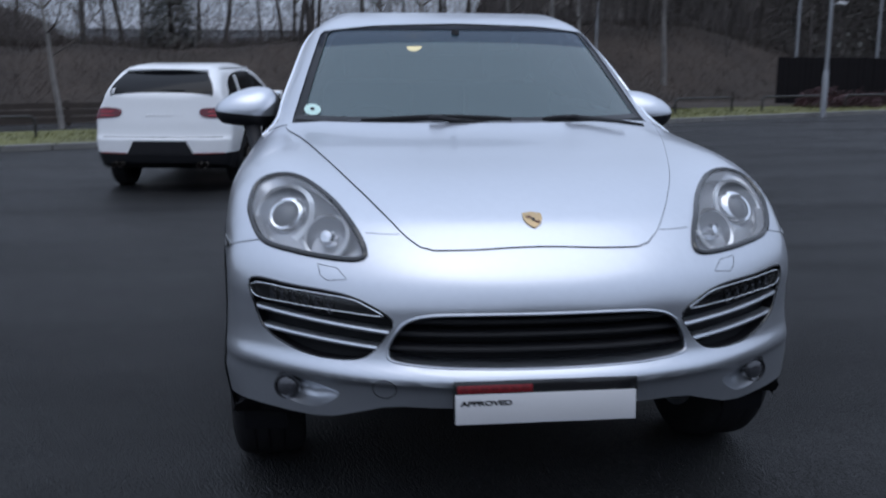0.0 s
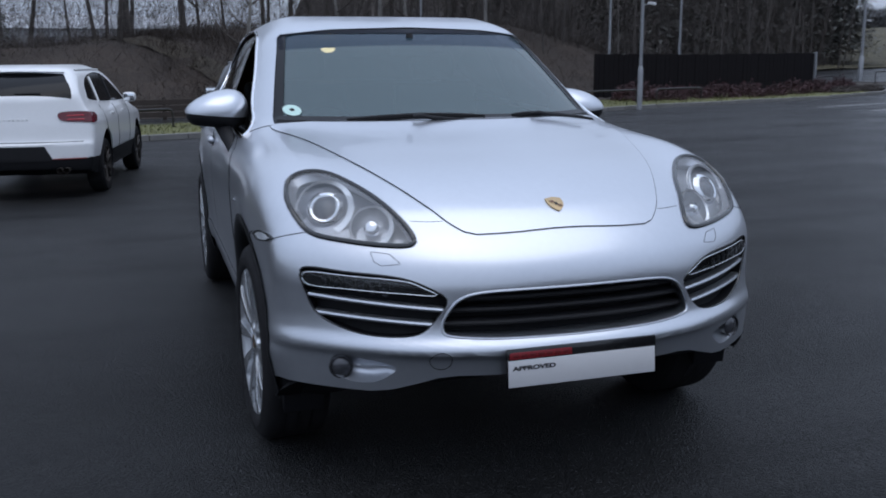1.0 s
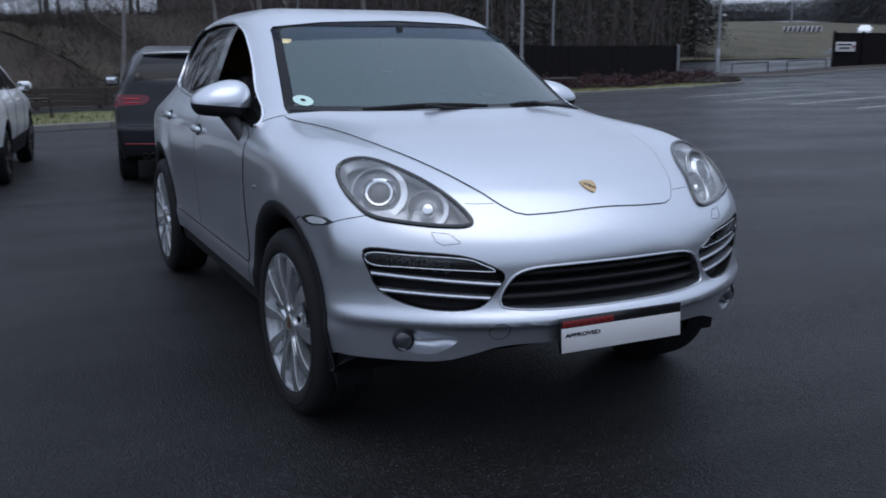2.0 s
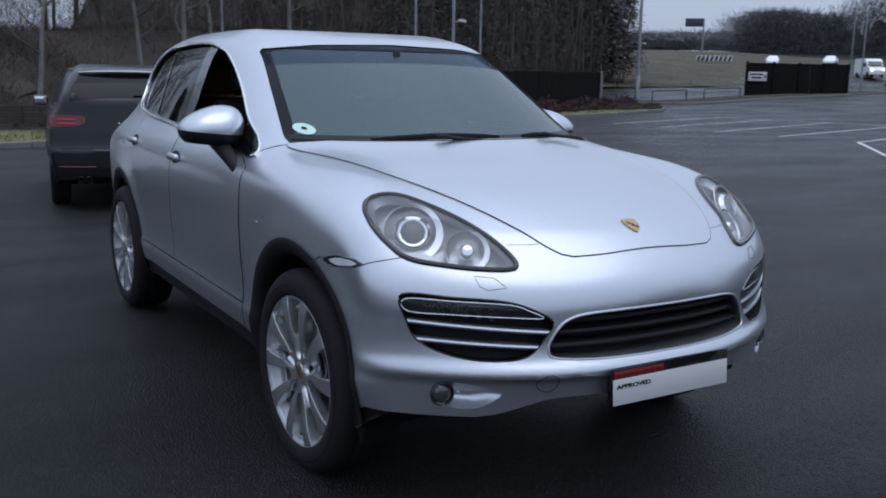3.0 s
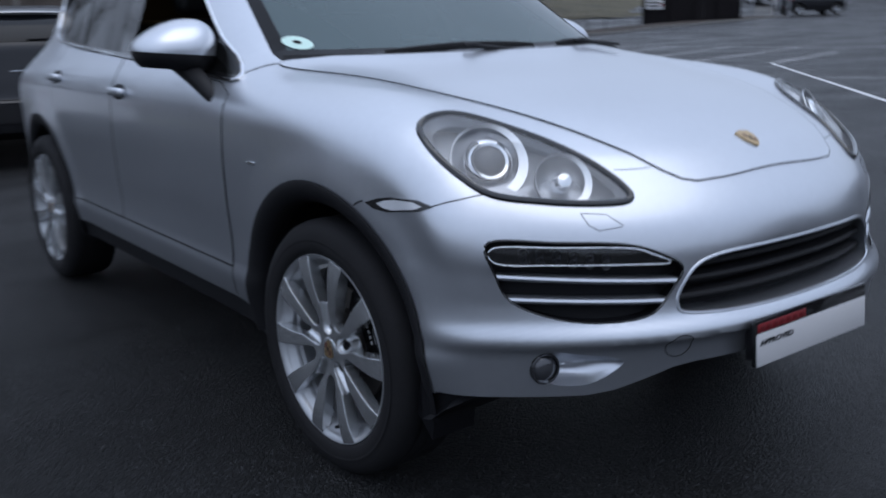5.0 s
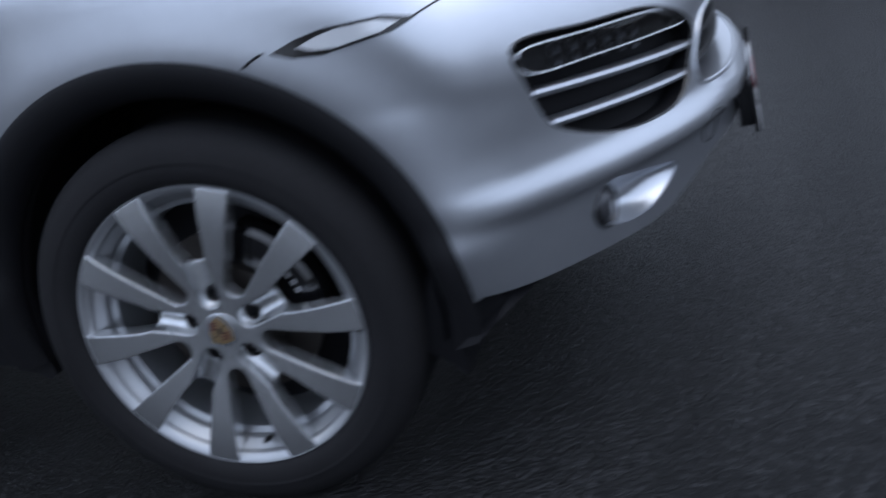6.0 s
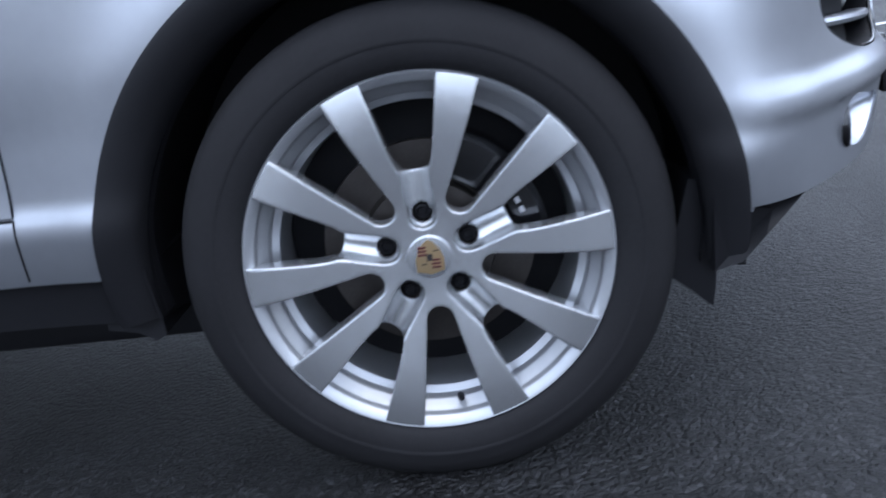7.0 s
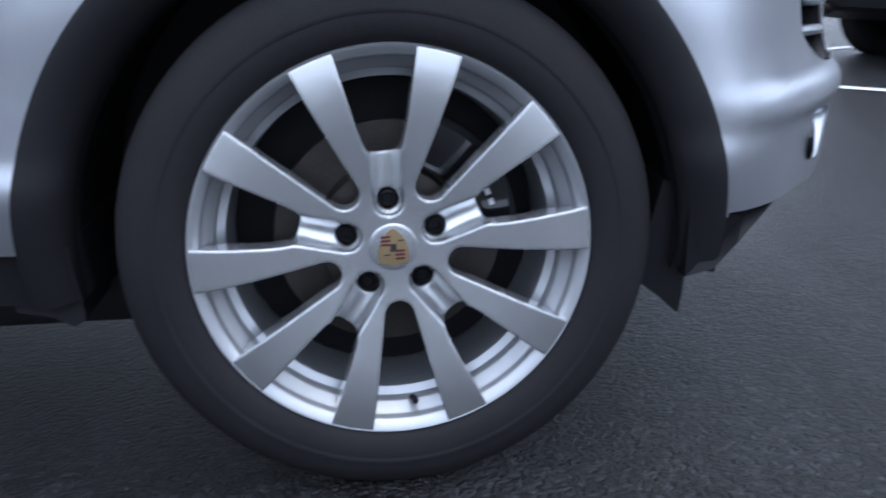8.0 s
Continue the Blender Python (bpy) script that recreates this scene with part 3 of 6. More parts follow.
for s in (1, -1):
    sill_gap = [(-s * 0.9, 0.628 + 0.04 * (0.488 - z), z) for z in np.linspace(0.488, 0.385, 12)]
    part("shut_line", line_gap(sill_gap, 0.002, hull, (-s, 0, 0)), INK, car)
    run = [(-s * 0.9, y, 0.487) for y in np.linspace(0.63, 2.38, 40)]
    part("shut_line", line_gap(run, 0.003, hull, (-s, 0, 0)), INK, car)
    seam = loop([(-s * 0.921, -0.478, 0.853), (-s * 0.875, -0.529, 0.872), (-s * 0.815, -0.568, 0.885)], 12, False)
    part("bumper_seam", line_gap(seam, 0.0016, hull, LAMPWAY if s == 1 else (0.5, -0.62, 0.6)), INK, car)
    seam = loop([(-s * 0.497, -0.69, 0.918), (-s * 0.44, -0.715, 0.921), (-s * 0.398, -0.727, 0.921)], 10, False)
    part("bumper_seam", line_gap(seam, 0.001, hull, (0, -0.3, 1)), INK, car)
    seam = loop([(-s * 0.945, -0.243, 0.842), (-s * 0.94, -0.225, 0.836), (-s * 0.94, -0.205, 0.825)], 8, False)
    part("bumper_seam", line_gap(seam, 0.0025, hull, (-s, 0, 0)), INK, car)
    seam = loop([(-s * 0.75, 0.5, 1.172), (-s * 0.80, 0.54, 1.165), (-s * 0.86, 0.61, 1.13)], 10, False)
    part("pillar_seam", line_gap(seam, 0.002, hull, (-s * 0.6, -0.3, 0.7)), INK, car)
    cover = flat_loop([(-s * 0.640, -0.716, 0.834), (-s * 0.585, -0.75, 0.829), (-s * 0.556, -0.783, 0.800), (-s * 0.615, -0.76, 0.794), (-s * 0.634, -0.742, 0.806)], 30)
    part("washer_cover", line_gap(cover, 0.001, hull, (-s * 0.3, -0.9, 0.3), 0.0, True), INK, car, "lamp washer cover outline in the bumper")
tow = [Vector((-0.455 + 0.034 * math.cos(a), -0.88, 0.497 + 0.03 * math.sin(a))) for a in np.linspace(0, 6.283, 25)[:-1]]
part("towing_eye_cover", line_gap(tow, 0.0014, hull, (0, -1, 0), 0.0, True), INK, car)
for s in (1, -1):
    for x, y, z in ((0.80, -0.66, 0.503), (0.30, -0.93, 0.505)):
        ring = [Vector((s * x + 0.011 * math.cos(a), y, z + 0.011 * math.sin(a))) for a in np.linspace(0, 6.283, 17)[:-1]]
        part("parking_sensor", patch(ring, (s * x * 0.6, -1, 0), 0.002, hull, 2), SILVER, car)

# bonnet badge
shield = crest(0.036, (0, -0.737, 0.962), (0, -0.62, 0.78))
badge = part("badge", patch(shield, (0, -0.62, 0.78), 0.008, hull, 3, 0.008), GOLD, car, "small gold shield badge with dark quarters")
for u, v in ((-0.012, 0.012), (-0.012, 0.005), (0.011, -0.010), (0.011, -0.017), (0.0, -0.003)):
    w, h = (0.008, 0.0016) if u else (0.005, 0.007)
    bar = [Vector((u + a * w, -0.737 + (v + b * h) * 0.78, 0.962 + (v + b * h) * 0.62)) for a, b in ((-1, -1), (1, -1), (1, 1), (-1, 1))]
    part("stripe", patch(bar, (0, -0.62, 0.78), 0.0095, hull, 1), STRIPE if u else IRON, badge)

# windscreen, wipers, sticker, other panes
pane = part("windscreen", patch(screen_line, (0, -1, 0), -0.006, hull, 12), WINDSCREEN, car, "green-tinted windscreen with an even veil for the reflected grey sky")
inner = [Vector((p.x * 0.945, p.y, min(max(p.z, 1.208), 1.578))) for p in screen_line]
rim_outer, rim_inner = laid(screen_line, (0, -1, 0), -0.004, hull), laid(inner, (0, -1, 0), -0.004, hull)
n = len(rim_outer)
part("screen_border", (rim_outer + rim_inner, [(i, n + i, n + (i + 1) % n, (i + 1) % n) for i in range(n)]), FRIT, pane, "black ceramic border of the glass")
band = [Vector((x, 0.6, z)) for z in (1.50, 1.525, 1.55, 1.577) for x in np.linspace(-0.645, 0.645, 31)]
band = [Vector((q.x * (1 + 0.22 * (1.577 - q.z)), q.y, q.z + 0.02 * (1 - (q.x / 0.645) ** 2))) for q in band]
part("shade_band", (laid(band, (0, -1, 0), -0.0035, hull, 1.3), [(r * 31 + i, r * 31 + i + 1, r * 31 + 32 + i, r * 31 + 31 + i) for r in range(3) for i in range(30)]), glass("shaded_glass_top", (0.72, 0.74, 0.80), 1.02), pane, "darker tinted band along the top")
disc = [Vector((-0.678 + 0.036 * math.cos(a), 0.55, 1.231 + 0.022 * math.sin(a))) for a in np.linspace(0, 6.283, 25)[:-1]]
sticker = part("sticker", patch(disc, (0, -1, 0), -0.002, hull, 2), STICKER, pane, "round pale green paper sticker")
disc = [Vector((-0.678 + 0.010 * math.cos(a), 0.55, 1.233 + 0.006 * math.sin(a))) for a in np.linspace(0, 6.283, 13)[:-1]]
part("sticker_mark", patch(disc, (0, -1, 0), -0.001, hull, 1), INK, sticker)
for ends, hinge in (((-0.48, 1.199, -0.18, 1.214, 0.12, 1.205), -0.184), ((0.25, 1.205, 0.42, 1.207, 0.71, 1.170), 0.378)):
    x0, z0, x1, z1, x2, z2 = ends
    run = loop([(x0, 0.4, z0), (x1, 0.4, z1), (x2, 0.4, z2)], 24, False)
    wiper = part("wiper", tube(laid(run, (0, -1, 0), 0.006, hull), [0.004 + 0.003 * min(1, k / 4, (23 - k) / 4) for k in range(24)], False, 8), PLASTIC, car, "black wiper blade resting at the foot of the windscreen")
    part("rubber_lip", tube(laid([q + Vector((0, 0, -0.007)) for q in run], (0, -1, 0), 0.003, hull), 0.0035, False, 5), INK, wiper)
    root = laid([(hinge, 0.35, 1.206)], (0, -1, 0), 0.016, hull)[0]
    part("wiper_arm", tube([root + Vector((-0.03, 0, 0.002)), root + Vector((0, -0.004, 0.006)), root + Vector((0.05, -0.006, -0.004)), root + Vector((0.22, 0.0, -0.018))], [0.006, 0.009, 0.008, 0.005], False, 8), PLASTIC, wiper)
part("cowl", tube(laid([(x, 0.3, 1.176) for x in np.linspace(-0.74, 0.74, 40)], (0, -1, 0), -0.012, hull), 0.02, False, 6), PLASTIC, car)
for s in (1, -1):
    trim = laid([Vector((-s * 0.8, p.y, p.z)) for p in side_line], (-s, 0, 0), 0.004, hull)
    part("window_trim", tube(trim, 0.0075, True, 8), CHROME, car, "bright chrome strip round the side windows")
    seal = laid([Vector((-s * 0.8, 1.80 + (p.y - 1.80) * 0.98, 1.40 + (p.z - 1.40) * 0.945)) for p in side_line], (-s, 0, 0), -0.008, hull)
    outer = laid([Vector((-s * 0.8, p.y, p.z)) for p in side_line], (-s, 0, 0), -0.006, hull)
    n = len(seal)
    part("window_seal", (outer + seal, [(i, n + i, n + (i + 1) % n, (i + 1) % n)[::-s] for i in range(n)]), GLOSSBLACK, car)

    def window(y0, y1, name, mat, level_=-0.014, label="", lean=(0.0, 0.0)):
        """A pane between two uprights, each leaning back by so much a metre of height."""
        up = SIDEGLASS[6:] + [SIDEGLASS[0]]
        verts, faces = [], []
        for i in range(22):
            tilt = lean[0] + (lean[1] - lean[0]) * i / 21
            for k in range(9):
                y = y0 + (y1 - y0) * i / 21
                for _ in range(3):
                    low = np.interp(y, [q[1] for q in SIDEGLASS[:6]], [q[2] for q in SIDEGLASS[:6]])
                    high = max(np.interp(y, [q[1] for q in up][::-1], [q[2] for q in up][::-1]), low + 0.002)
                    z = low + (high - low) * k / 8
                    y = y0 + (y1 - y0) * i / 21 + tilt * (z - 1.2)
                verts.append(Vector((-s * 0.8, y, z)))
        for i in range(21):
            for k in range(8):
                q = (i * 9 + k, i * 9 + k + 1, i * 9 + 10 + k, i * 9 + 9 + k)
                faces.append(q if s > 0 else q[::-1])
        return part(name, (laid(verts, (-s, 0, 0), level_, hull), faces), mat, car, label)

    window(1.80, 2.39, "rear_side_window", TINTED, label="dark tinted rear door glass", lean=(0.2, 0.5))
    window(2.42, 3.035, "quarter_window", TINTED, lean=(0.5, 0.0))
    window(0.64, 0.88, "mirror_sail_window", TINTED, lean=(0.0, 0.35))
    window(1.68, 1.81, "pillar_cover", GLOSSBLACK, -0.010, "gloss black centre pillar cover", (0.15, 0.2))
    window(2.385, 2.425, "window_bar", GLOSSBLACK, -0.010, lean=(0.5, 0.5))
    if s < 0:
        window(0.88, 1.69, "front_side_window", TINTED, lean=(0.35, 0.15))
    badge = part("model_badge", box(0.004, 0.045, 0.010, (0, 0, 0), 0.002), CHROME, car, "small chrome lettering on the wing")
    badge.location = laid([(-s * 0.95, 0.397, 0.872)], (-s, 0, 0), 0.003, hull)[0]

# headlights
LAMPCUP = material("lamp_bowl", (0.40, 0.41, 0.43), 0.3, 0.85)
GUIDE = material("light_guide_white", (0.93, 0.94, 0.95), 0.38, 0.75, coat=0.4)
LED = material("lamp_reflector", (0.07, 0.072, 0.08), 0.35, 0.7)
for s in (1, -1):
    side = (lambda q: Vector((s * q[0], q[1], q[2])))
    way = side(LAMPWAY)
    line = [side(p) for p in lamp_line]
    middle = sum(line, Vector()) / len(line)
    lamp = part("headlight", patch([p.lerp(middle, 0.02) for p in line], way, -0.062, hull, 8), BEZEL, car, "large clear teardrop headlight with two round reflectors")
    part("gasket", tube(laid(line, way, 0.0, hull), 0.0095, True, 8), GLOSSBLACK, lamp)
    inner = [p.lerp(middle, 0.13) for p in line]
    a, b = laid(line, way, -0.004, hull), laid(inner, way, -0.03, hull)
    n = len(a)
    part("surround", (a + b, [(i, n + i, n + (i + 1) % n, (i + 1) % n)[::-s] for i in range(n)]), BEZEL, lamp, "grey inner surround of the lamp")
    lens = part("lens", patch([p.lerp(middle, 0.01) for p in line], way, 0.002, hull, 10), LENS, lamp)
    facing = side(Vector((-0.36, -0.80, 0.48)))
    for centre, r, kind in (((-0.757, -0.512, 0.964), 0.102, 0), ((-0.628, -0.646, 0.916), 0.075, 1)):
        at = laid([side(centre)], way, -0.034, hull)[0]
        m = aim(at, facing)
        cup = part("reflector", moved(lathe([(0.0, r), (0.004, r * 0.97), (-0.012, r * 0.86), (-0.034, r * 0.62), (-0.045, r * 0.3), (-0.047, 0)], "z", 40), m), LAMPCUP, lamp, "bright bowl-shaped reflector")
        tilt = radians(-40 if s > 0 else -140)
        hollow = Vector((-math.cos(tilt), -math.sin(tilt), 0)) * r * 0.10
        turns = np.linspace(0, 2 * math.pi, 41)[:-1]
        outer = [m @ Vector((r * math.cos(u), r * math.sin(u), 0.011)) for u in turns]
        inner = [m @ (hollow + Vector((r * 0.85 * math.cos(u), r * 0.85 * math.sin(u), 0.005))) for u in turns]
        part("light_guide", (outer + inner, [(i, (i + 1) % 40, 40 + (i + 1) % 40, 40 + i) for i in range(40)]), GUIDE, cup, "pale crescent light guide")
        if kind == 0:
            part("projector_ring", moved(lathe([(-0.03, 0.066), (0.002, 0.066), (0.010, 0.060), (0.016, 0.049), (0.014, 0.041), (-0.01, 0.04)], "z", 36), m), CHROME, cup)
            part("projector_lens", moved(lathe([(0.004, 0.041), (0.014, 0.034), (0.022, 0.02), (0.025, 0)], "z", 32), m), material("projector_glass", (0.09, 0.095, 0.105), 0.3), cup)
        else:
            part("bulb_shield", moved(lathe([(-0.04, 0.026), (0.008, 0.026), (0.018, 0.018), (0.021, 0)], "z", 28), m), CHROME, cup)

    # side vent with daytime lamp and slats
    way = side(VENTWAY)
    line = [side(p) for p in vent_line]
    middle = sum(line, Vector()) / len(line)
    vent = part("side_vent", patch(line, way, -0.046, hull, 6), INK, car, "black air intake with silver slats and lamp strip")
    part("vent_rim", tube(laid(line, way, -0.004, hull), 0.004, True, 8), GLOSSBLACK, vent)
    for (x0, z0), (x1, z1), h in (((-0.846, 0.690), (-0.432, 0.655), 0.017), ((-0.826, 0.632), (-0.46, 0.607), 0.017)):
        run = [side((x0 + (x1 - x0) * k / 24, -0.7, z0 + (z1 - z0) * k / 24)) for k in range(25)]
        part("slat", ribbon(laid(run, (0, -1, 0), -0.004, hull), laid(run, (0, -1, 0), -0.04, hull), h), SILVER, vent, "silver horizontal slat")
    strip = loop([side(p) for p in ((-0.838, -0.63, 0.762), (-0.714, -0.714, 0.758), (-0.56, -0.803, 0.748), (-0.50, -0.833, 0.728), (-0.462, -0.854, 0.704), (-0.563, -0.81, 0.708), (-0.717, -0.722, 0.716), (-0.836, -0.637, 0.723))], 48)
    lamp = part("running_light", patch(strip, way, -0.02, hull, 4), GLOSSBLACK, vent, "dark daytime lamp strip with chrome edge")
    part("edge", tube(laid(strip, way, -0.006, hull), 0.002, True, 6), CHROME, lamp)
    part("lens", patch(strip, way, -0.004, hull, 4), DARKLENS, lamp)
    for k in range(6):
        for z in (0.728, 0.747):
            q = laid([side((-0.80 + 0.047 * k, -0.7, z - 0.004 * k))], way, -0.016, hull)[0]
            part("led", moved(lathe([(-0.004, 0.011), (0.001, 0.012), (-0.003, 0.007), (-0.003, 0)], "z", 8), aim(q, way)), LED, lamp)

    # fog lamp in its recess: a scoop, deep above and shallow below
    hollow_line = [side(p) for p in fog_line]
    centre = sum(hollow_line, Vector()) / len(hollow_line)
    scoop = [laid([centre], way, -0.052, hull)[0]]
    for r in range(1, 9):
        for q in hollow_line:
            p = centre.lerp(q, r / 8)
            scoop.append(laid([p], way, -0.004 - 0.042 * (1 - (r / 8) ** 2.4) * (1 - 0.3 * (p.z - centre.z) / 0.045), hull)[0])
    k = len(hollow_line)
    faces = [(0, 1 + i, 1 + (i + 1) % k) for i in range(k)] + [(1 + a * k + i, 1 + a * k + k + i, 1 + a * k + k + (i + 1) % k, 1 + a * k + (i + 1) % k) for a in range(7) for i in range(k)]
    part("fog_recess", (scoop, faces), SILVER, car, "scooped silver recess round the fog lamp")
    at = laid([side((-0.742, -0.70, 0.455))], way, -0.016, hull)[0]
    m = aim(at, side(Vector((-0.25, -0.96, 0.05))))
    fog = part("fog_lamp", moved(lathe([(-0.05, 0.040), (0.008, 0.040), (0.011, 0.036), (0.004, 0.033)], "z", 32), m), GLOSSBLACK, car, "small round fog lamp in a bumper recess")
    part("lens", moved(lathe([(0.003, 0.034), (0.010, 0.027), (0.015, 0.014), (0.016, 0)], "z", 28), m), material("fog_glass", (0.06, 0.062, 0.07), 0.08, 0.3, coat=0.6), fog)
    part("ring", moved(lathe([(0.004, 0.039), (0.011, 0.0385), (0.012, 0.036), (0.008, 0.034)], "z", 32), m), LED, fog)

    # side repeater
    tear = flat_loop([side(p) for p in ((-0.955, -0.255, 0.840), (-0.955, -0.30, 0.855), (-0.955, -0.35, 0.864), (-0.93, -0.44, 0.866), (-0.912, -0.485, 0.855), (-0.93, -0.45, 0.840), (-0.955, -0.34, 0.824), (-0.955, -0.29, 0.827))], 40)
    way = side(Vector((-1, -0.15, 0)))
    repeater = part("side_repeater", patch(tear, way, 0.005, hull, 4, 0.008), GLOSSBLACK, car, "black almond-shaped side indicator with clear lens")
    heart = sum(tear, Vector()) / len(tear)
    clear = [heart + Vector((0, -0.012, 0.001)) + (q - heart) * 0.70 for q in tear]
    part("lens", patch(clear, way, 0.0075, hull, 3), material("indicator_lens", (0.75, 0.77, 0.8), 0.12, 0.2, coat=1.0), repeater)

    # door mirror
    def lump(a, b, c, z0, z1, power=2.1):
        verts, faces = [], []
        rows, cols = 14, 30
        for i in range(rows + 1):
            z = z0 + (z1 - z0) * i / rows
            k = max(0.0, 1 - abs(z) ** power) ** (1 / power)
            for j in range(cols):
                u = 2 * math.pi * j / cols
                cu, su = math.cos(u), math.sin(u)
                verts.append((a * k * math.copysign(abs(cu) ** 0.8, cu) + s * 0.022 * max(z, 0), b * k * math.copysign(abs(su) ** 0.8, su) * (1.0 if su < 0 else 0.45), c * z * (1 + 0.28 * s * k * cu if z > 0 else 1)))
        for i in range(rows):
            for j in range(cols):
                faces.append((i * cols + j, i * cols + (j + 1) % cols, (i + 1) * cols + (j + 1) % cols, (i + 1) * cols + j))
        faces += [tuple(reversed(range(cols))), tuple(range(rows * cols, rows * cols + cols))]
        return verts, faces

    tuck = Matrix.Translation((0 if s > 0 else -0.115, 0, 0)) @ Matrix.Diagonal((1, 1, 1 if s > 0 else 0.985, 1))
    at = tuck @ Matrix.Translation(side((-0.978, 0.93, 1.208))) @ pose(0, 0, 0, 0, s * 5, s * -10)
    mirror = part("door_mirror", moved(lump(0.142, 0.155, 0.112, -0.05, 0.99), at), SILVER, car, "silver door mirror on a black stalk")
    part("housing", moved(lump(0.139, 0.152, 0.088, -0.66, -0.04), at), PLASTIC, mirror)
    arm = loop([tuck @ side(q) for q in ((-0.965, 0.90, 1.175), (-0.955, 0.85, 1.145), (-0.94, 0.78, 1.10), (-0.93, 0.72, 1.06), (-0.925, 0.69, 1.038))], 14, False)
    part("stalk", tube(arm, [0.042 * (1 - k / 13) + 0.022 * (k / 13) if k < 12 else 0.014 for k in range(14)], False, 16), PLASTIC, mirror)
    glass_ = [at @ Vector((0.095 * math.cos(u), 0.069, 0.015 + 0.062 * math.sin(u))) for u in np.linspace(0, 6.283, 33)[:-1]]
    part("mirror_glass", ([sum(glass_, Vector()) / 32] + glass_, [(0, 1 + i, 1 + (i + 1) % 32)[::-1] for i in range(32)]), MIRROR, mirror)

# grille
grille = part("grille", patch(grille_line, (0, -1, 0), -0.08, hull, 6), INK, car, "wide black lower grille with thin bars")
part("grille_rim", tube(laid(grille_line, (0, -1, 0), -0.001, hull), 0.005, True, 8), SILVER, grille)
for z, w in ((0.690, 0.385), (0.651, 0.425), (0.608, 0.435)):
    run = [(w * (2 * k / 40 - 1), -0.9, z) for k in range(41)]
    part("grille_bar", ribbon(laid(run, (0, -1, 0), -0.018, hull), laid(run, (0, -1, 0), -0.065, hull), 0.019), PLASTIC, grille)

# number plate
plate = part("number_plate", box(0.532, 0.012, 0.126, (0, 0, 0), 0.004), GLOSSBLACK, car, "dealer plate with red and black band over white")
plate.matrix_local = pose(0.0, -0.966, 0.476, -4, 0, 0)
part("plate_bracket", box(0.5, 0.03, 0.10, (0, 0.02, 0), 0.004), PLASTIC, plate)
part("white_field", box(0.522, 0.003, 0.087, (0, -0.0062, -0.017), 0.001), PLATEWHITE, plate)
part("red_band", box(0.215, 0.003, 0.022, (-0.148, -0.0066, 0.041), 0.001), RED, plate)
for k in range(7):
    part("letter_bar", box(0.022, 0.002, 0.011, (-0.235 + k * 0.029, -0.008, 0.041), 0.0005), material("dark_red", (0.12, 0.01, 0.012), 0.4), plate)
word = writing("word", "APPROVED", 0.0265, INK, plate, pose(-0.246, -0.0082, -0.006, 90, 0, 0))
word.scale = (1.12, 0.72, 1)

# black lower body, sills, arch trims and liners
def under(x, y, z):
    low = 0.276 + 0.9 * np.maximum(-0.46 - y, 0) + 0.12 * np.maximum(y - 3.3, 0)
    inset = 0.012 + 0.06 * np.clip((-0.30 - y) / 0.1, 0, 1) * np.clip((np.abs(x) - 0.55) / 0.1, 0, 1)
    return np.maximum(np.maximum(hull(x, y, np.maximum(z, 0.30)) + inset, low - z), z - 0.388)


floor_pan = part("underbody", mesh_of(*solid(under, (-1.1, -1.15, 0.1), (1.1, 4.1, 0.6), (40, 120, 14), (-0.3, 3.2, 0.36))), PLASTIC, car, "matt black plastic sills and valance")
cut(floor_pan, merge(*[moved(lathe([(s * 0.5, 0), (s * 0.5, 0.44), (s * 1.3, 0.44), (s * 1.3, 0)][::s], steps=64), Matrix.Translation((0, y, HUB))) for y in (0.008, 2.895) for s in (1, -1)]))
for y in (0.008, 2.895):
    for s in (1, -1):
        rows = ((0.503, 0.004), (0.495, 0.0065), (0.47, 0.004), (0.448, -0.006), (0.436, -0.022), (0.432, -0.06))
        turns = np.linspace(radians(-8.5), radians(188.5), 80)
        verts = []
        for r, lift_ in rows:
            verts += laid([(-s * 0.9, y + r * math.cos(u), HUB + r * math.sin(u)) for u in turns], (-s, 0, 0), lift_, hull)
        k = len(turns)
        faces = [(a * k + i, a * k + i + 1, a * k + k + i + 1, a * k + k + i)[::-s] for a in range(len(rows) - 1) for i in range(k - 1)]
        part("arch_trim", (verts, faces), PLASTIC, car, "matt black plastic wheel arch edge")
        liner = lathe([(-s * 0.92, 0.433), (-s * 0.75, 0.45), (-s * 0.56, 0.45), (-s * 0.56, 0.0)], steps=50, arc=radians(197), start=radians(-8.5))
        part("arch_liner", moved(liner, Matrix.Translation((0, y, HUB))), PLASTIC, car)
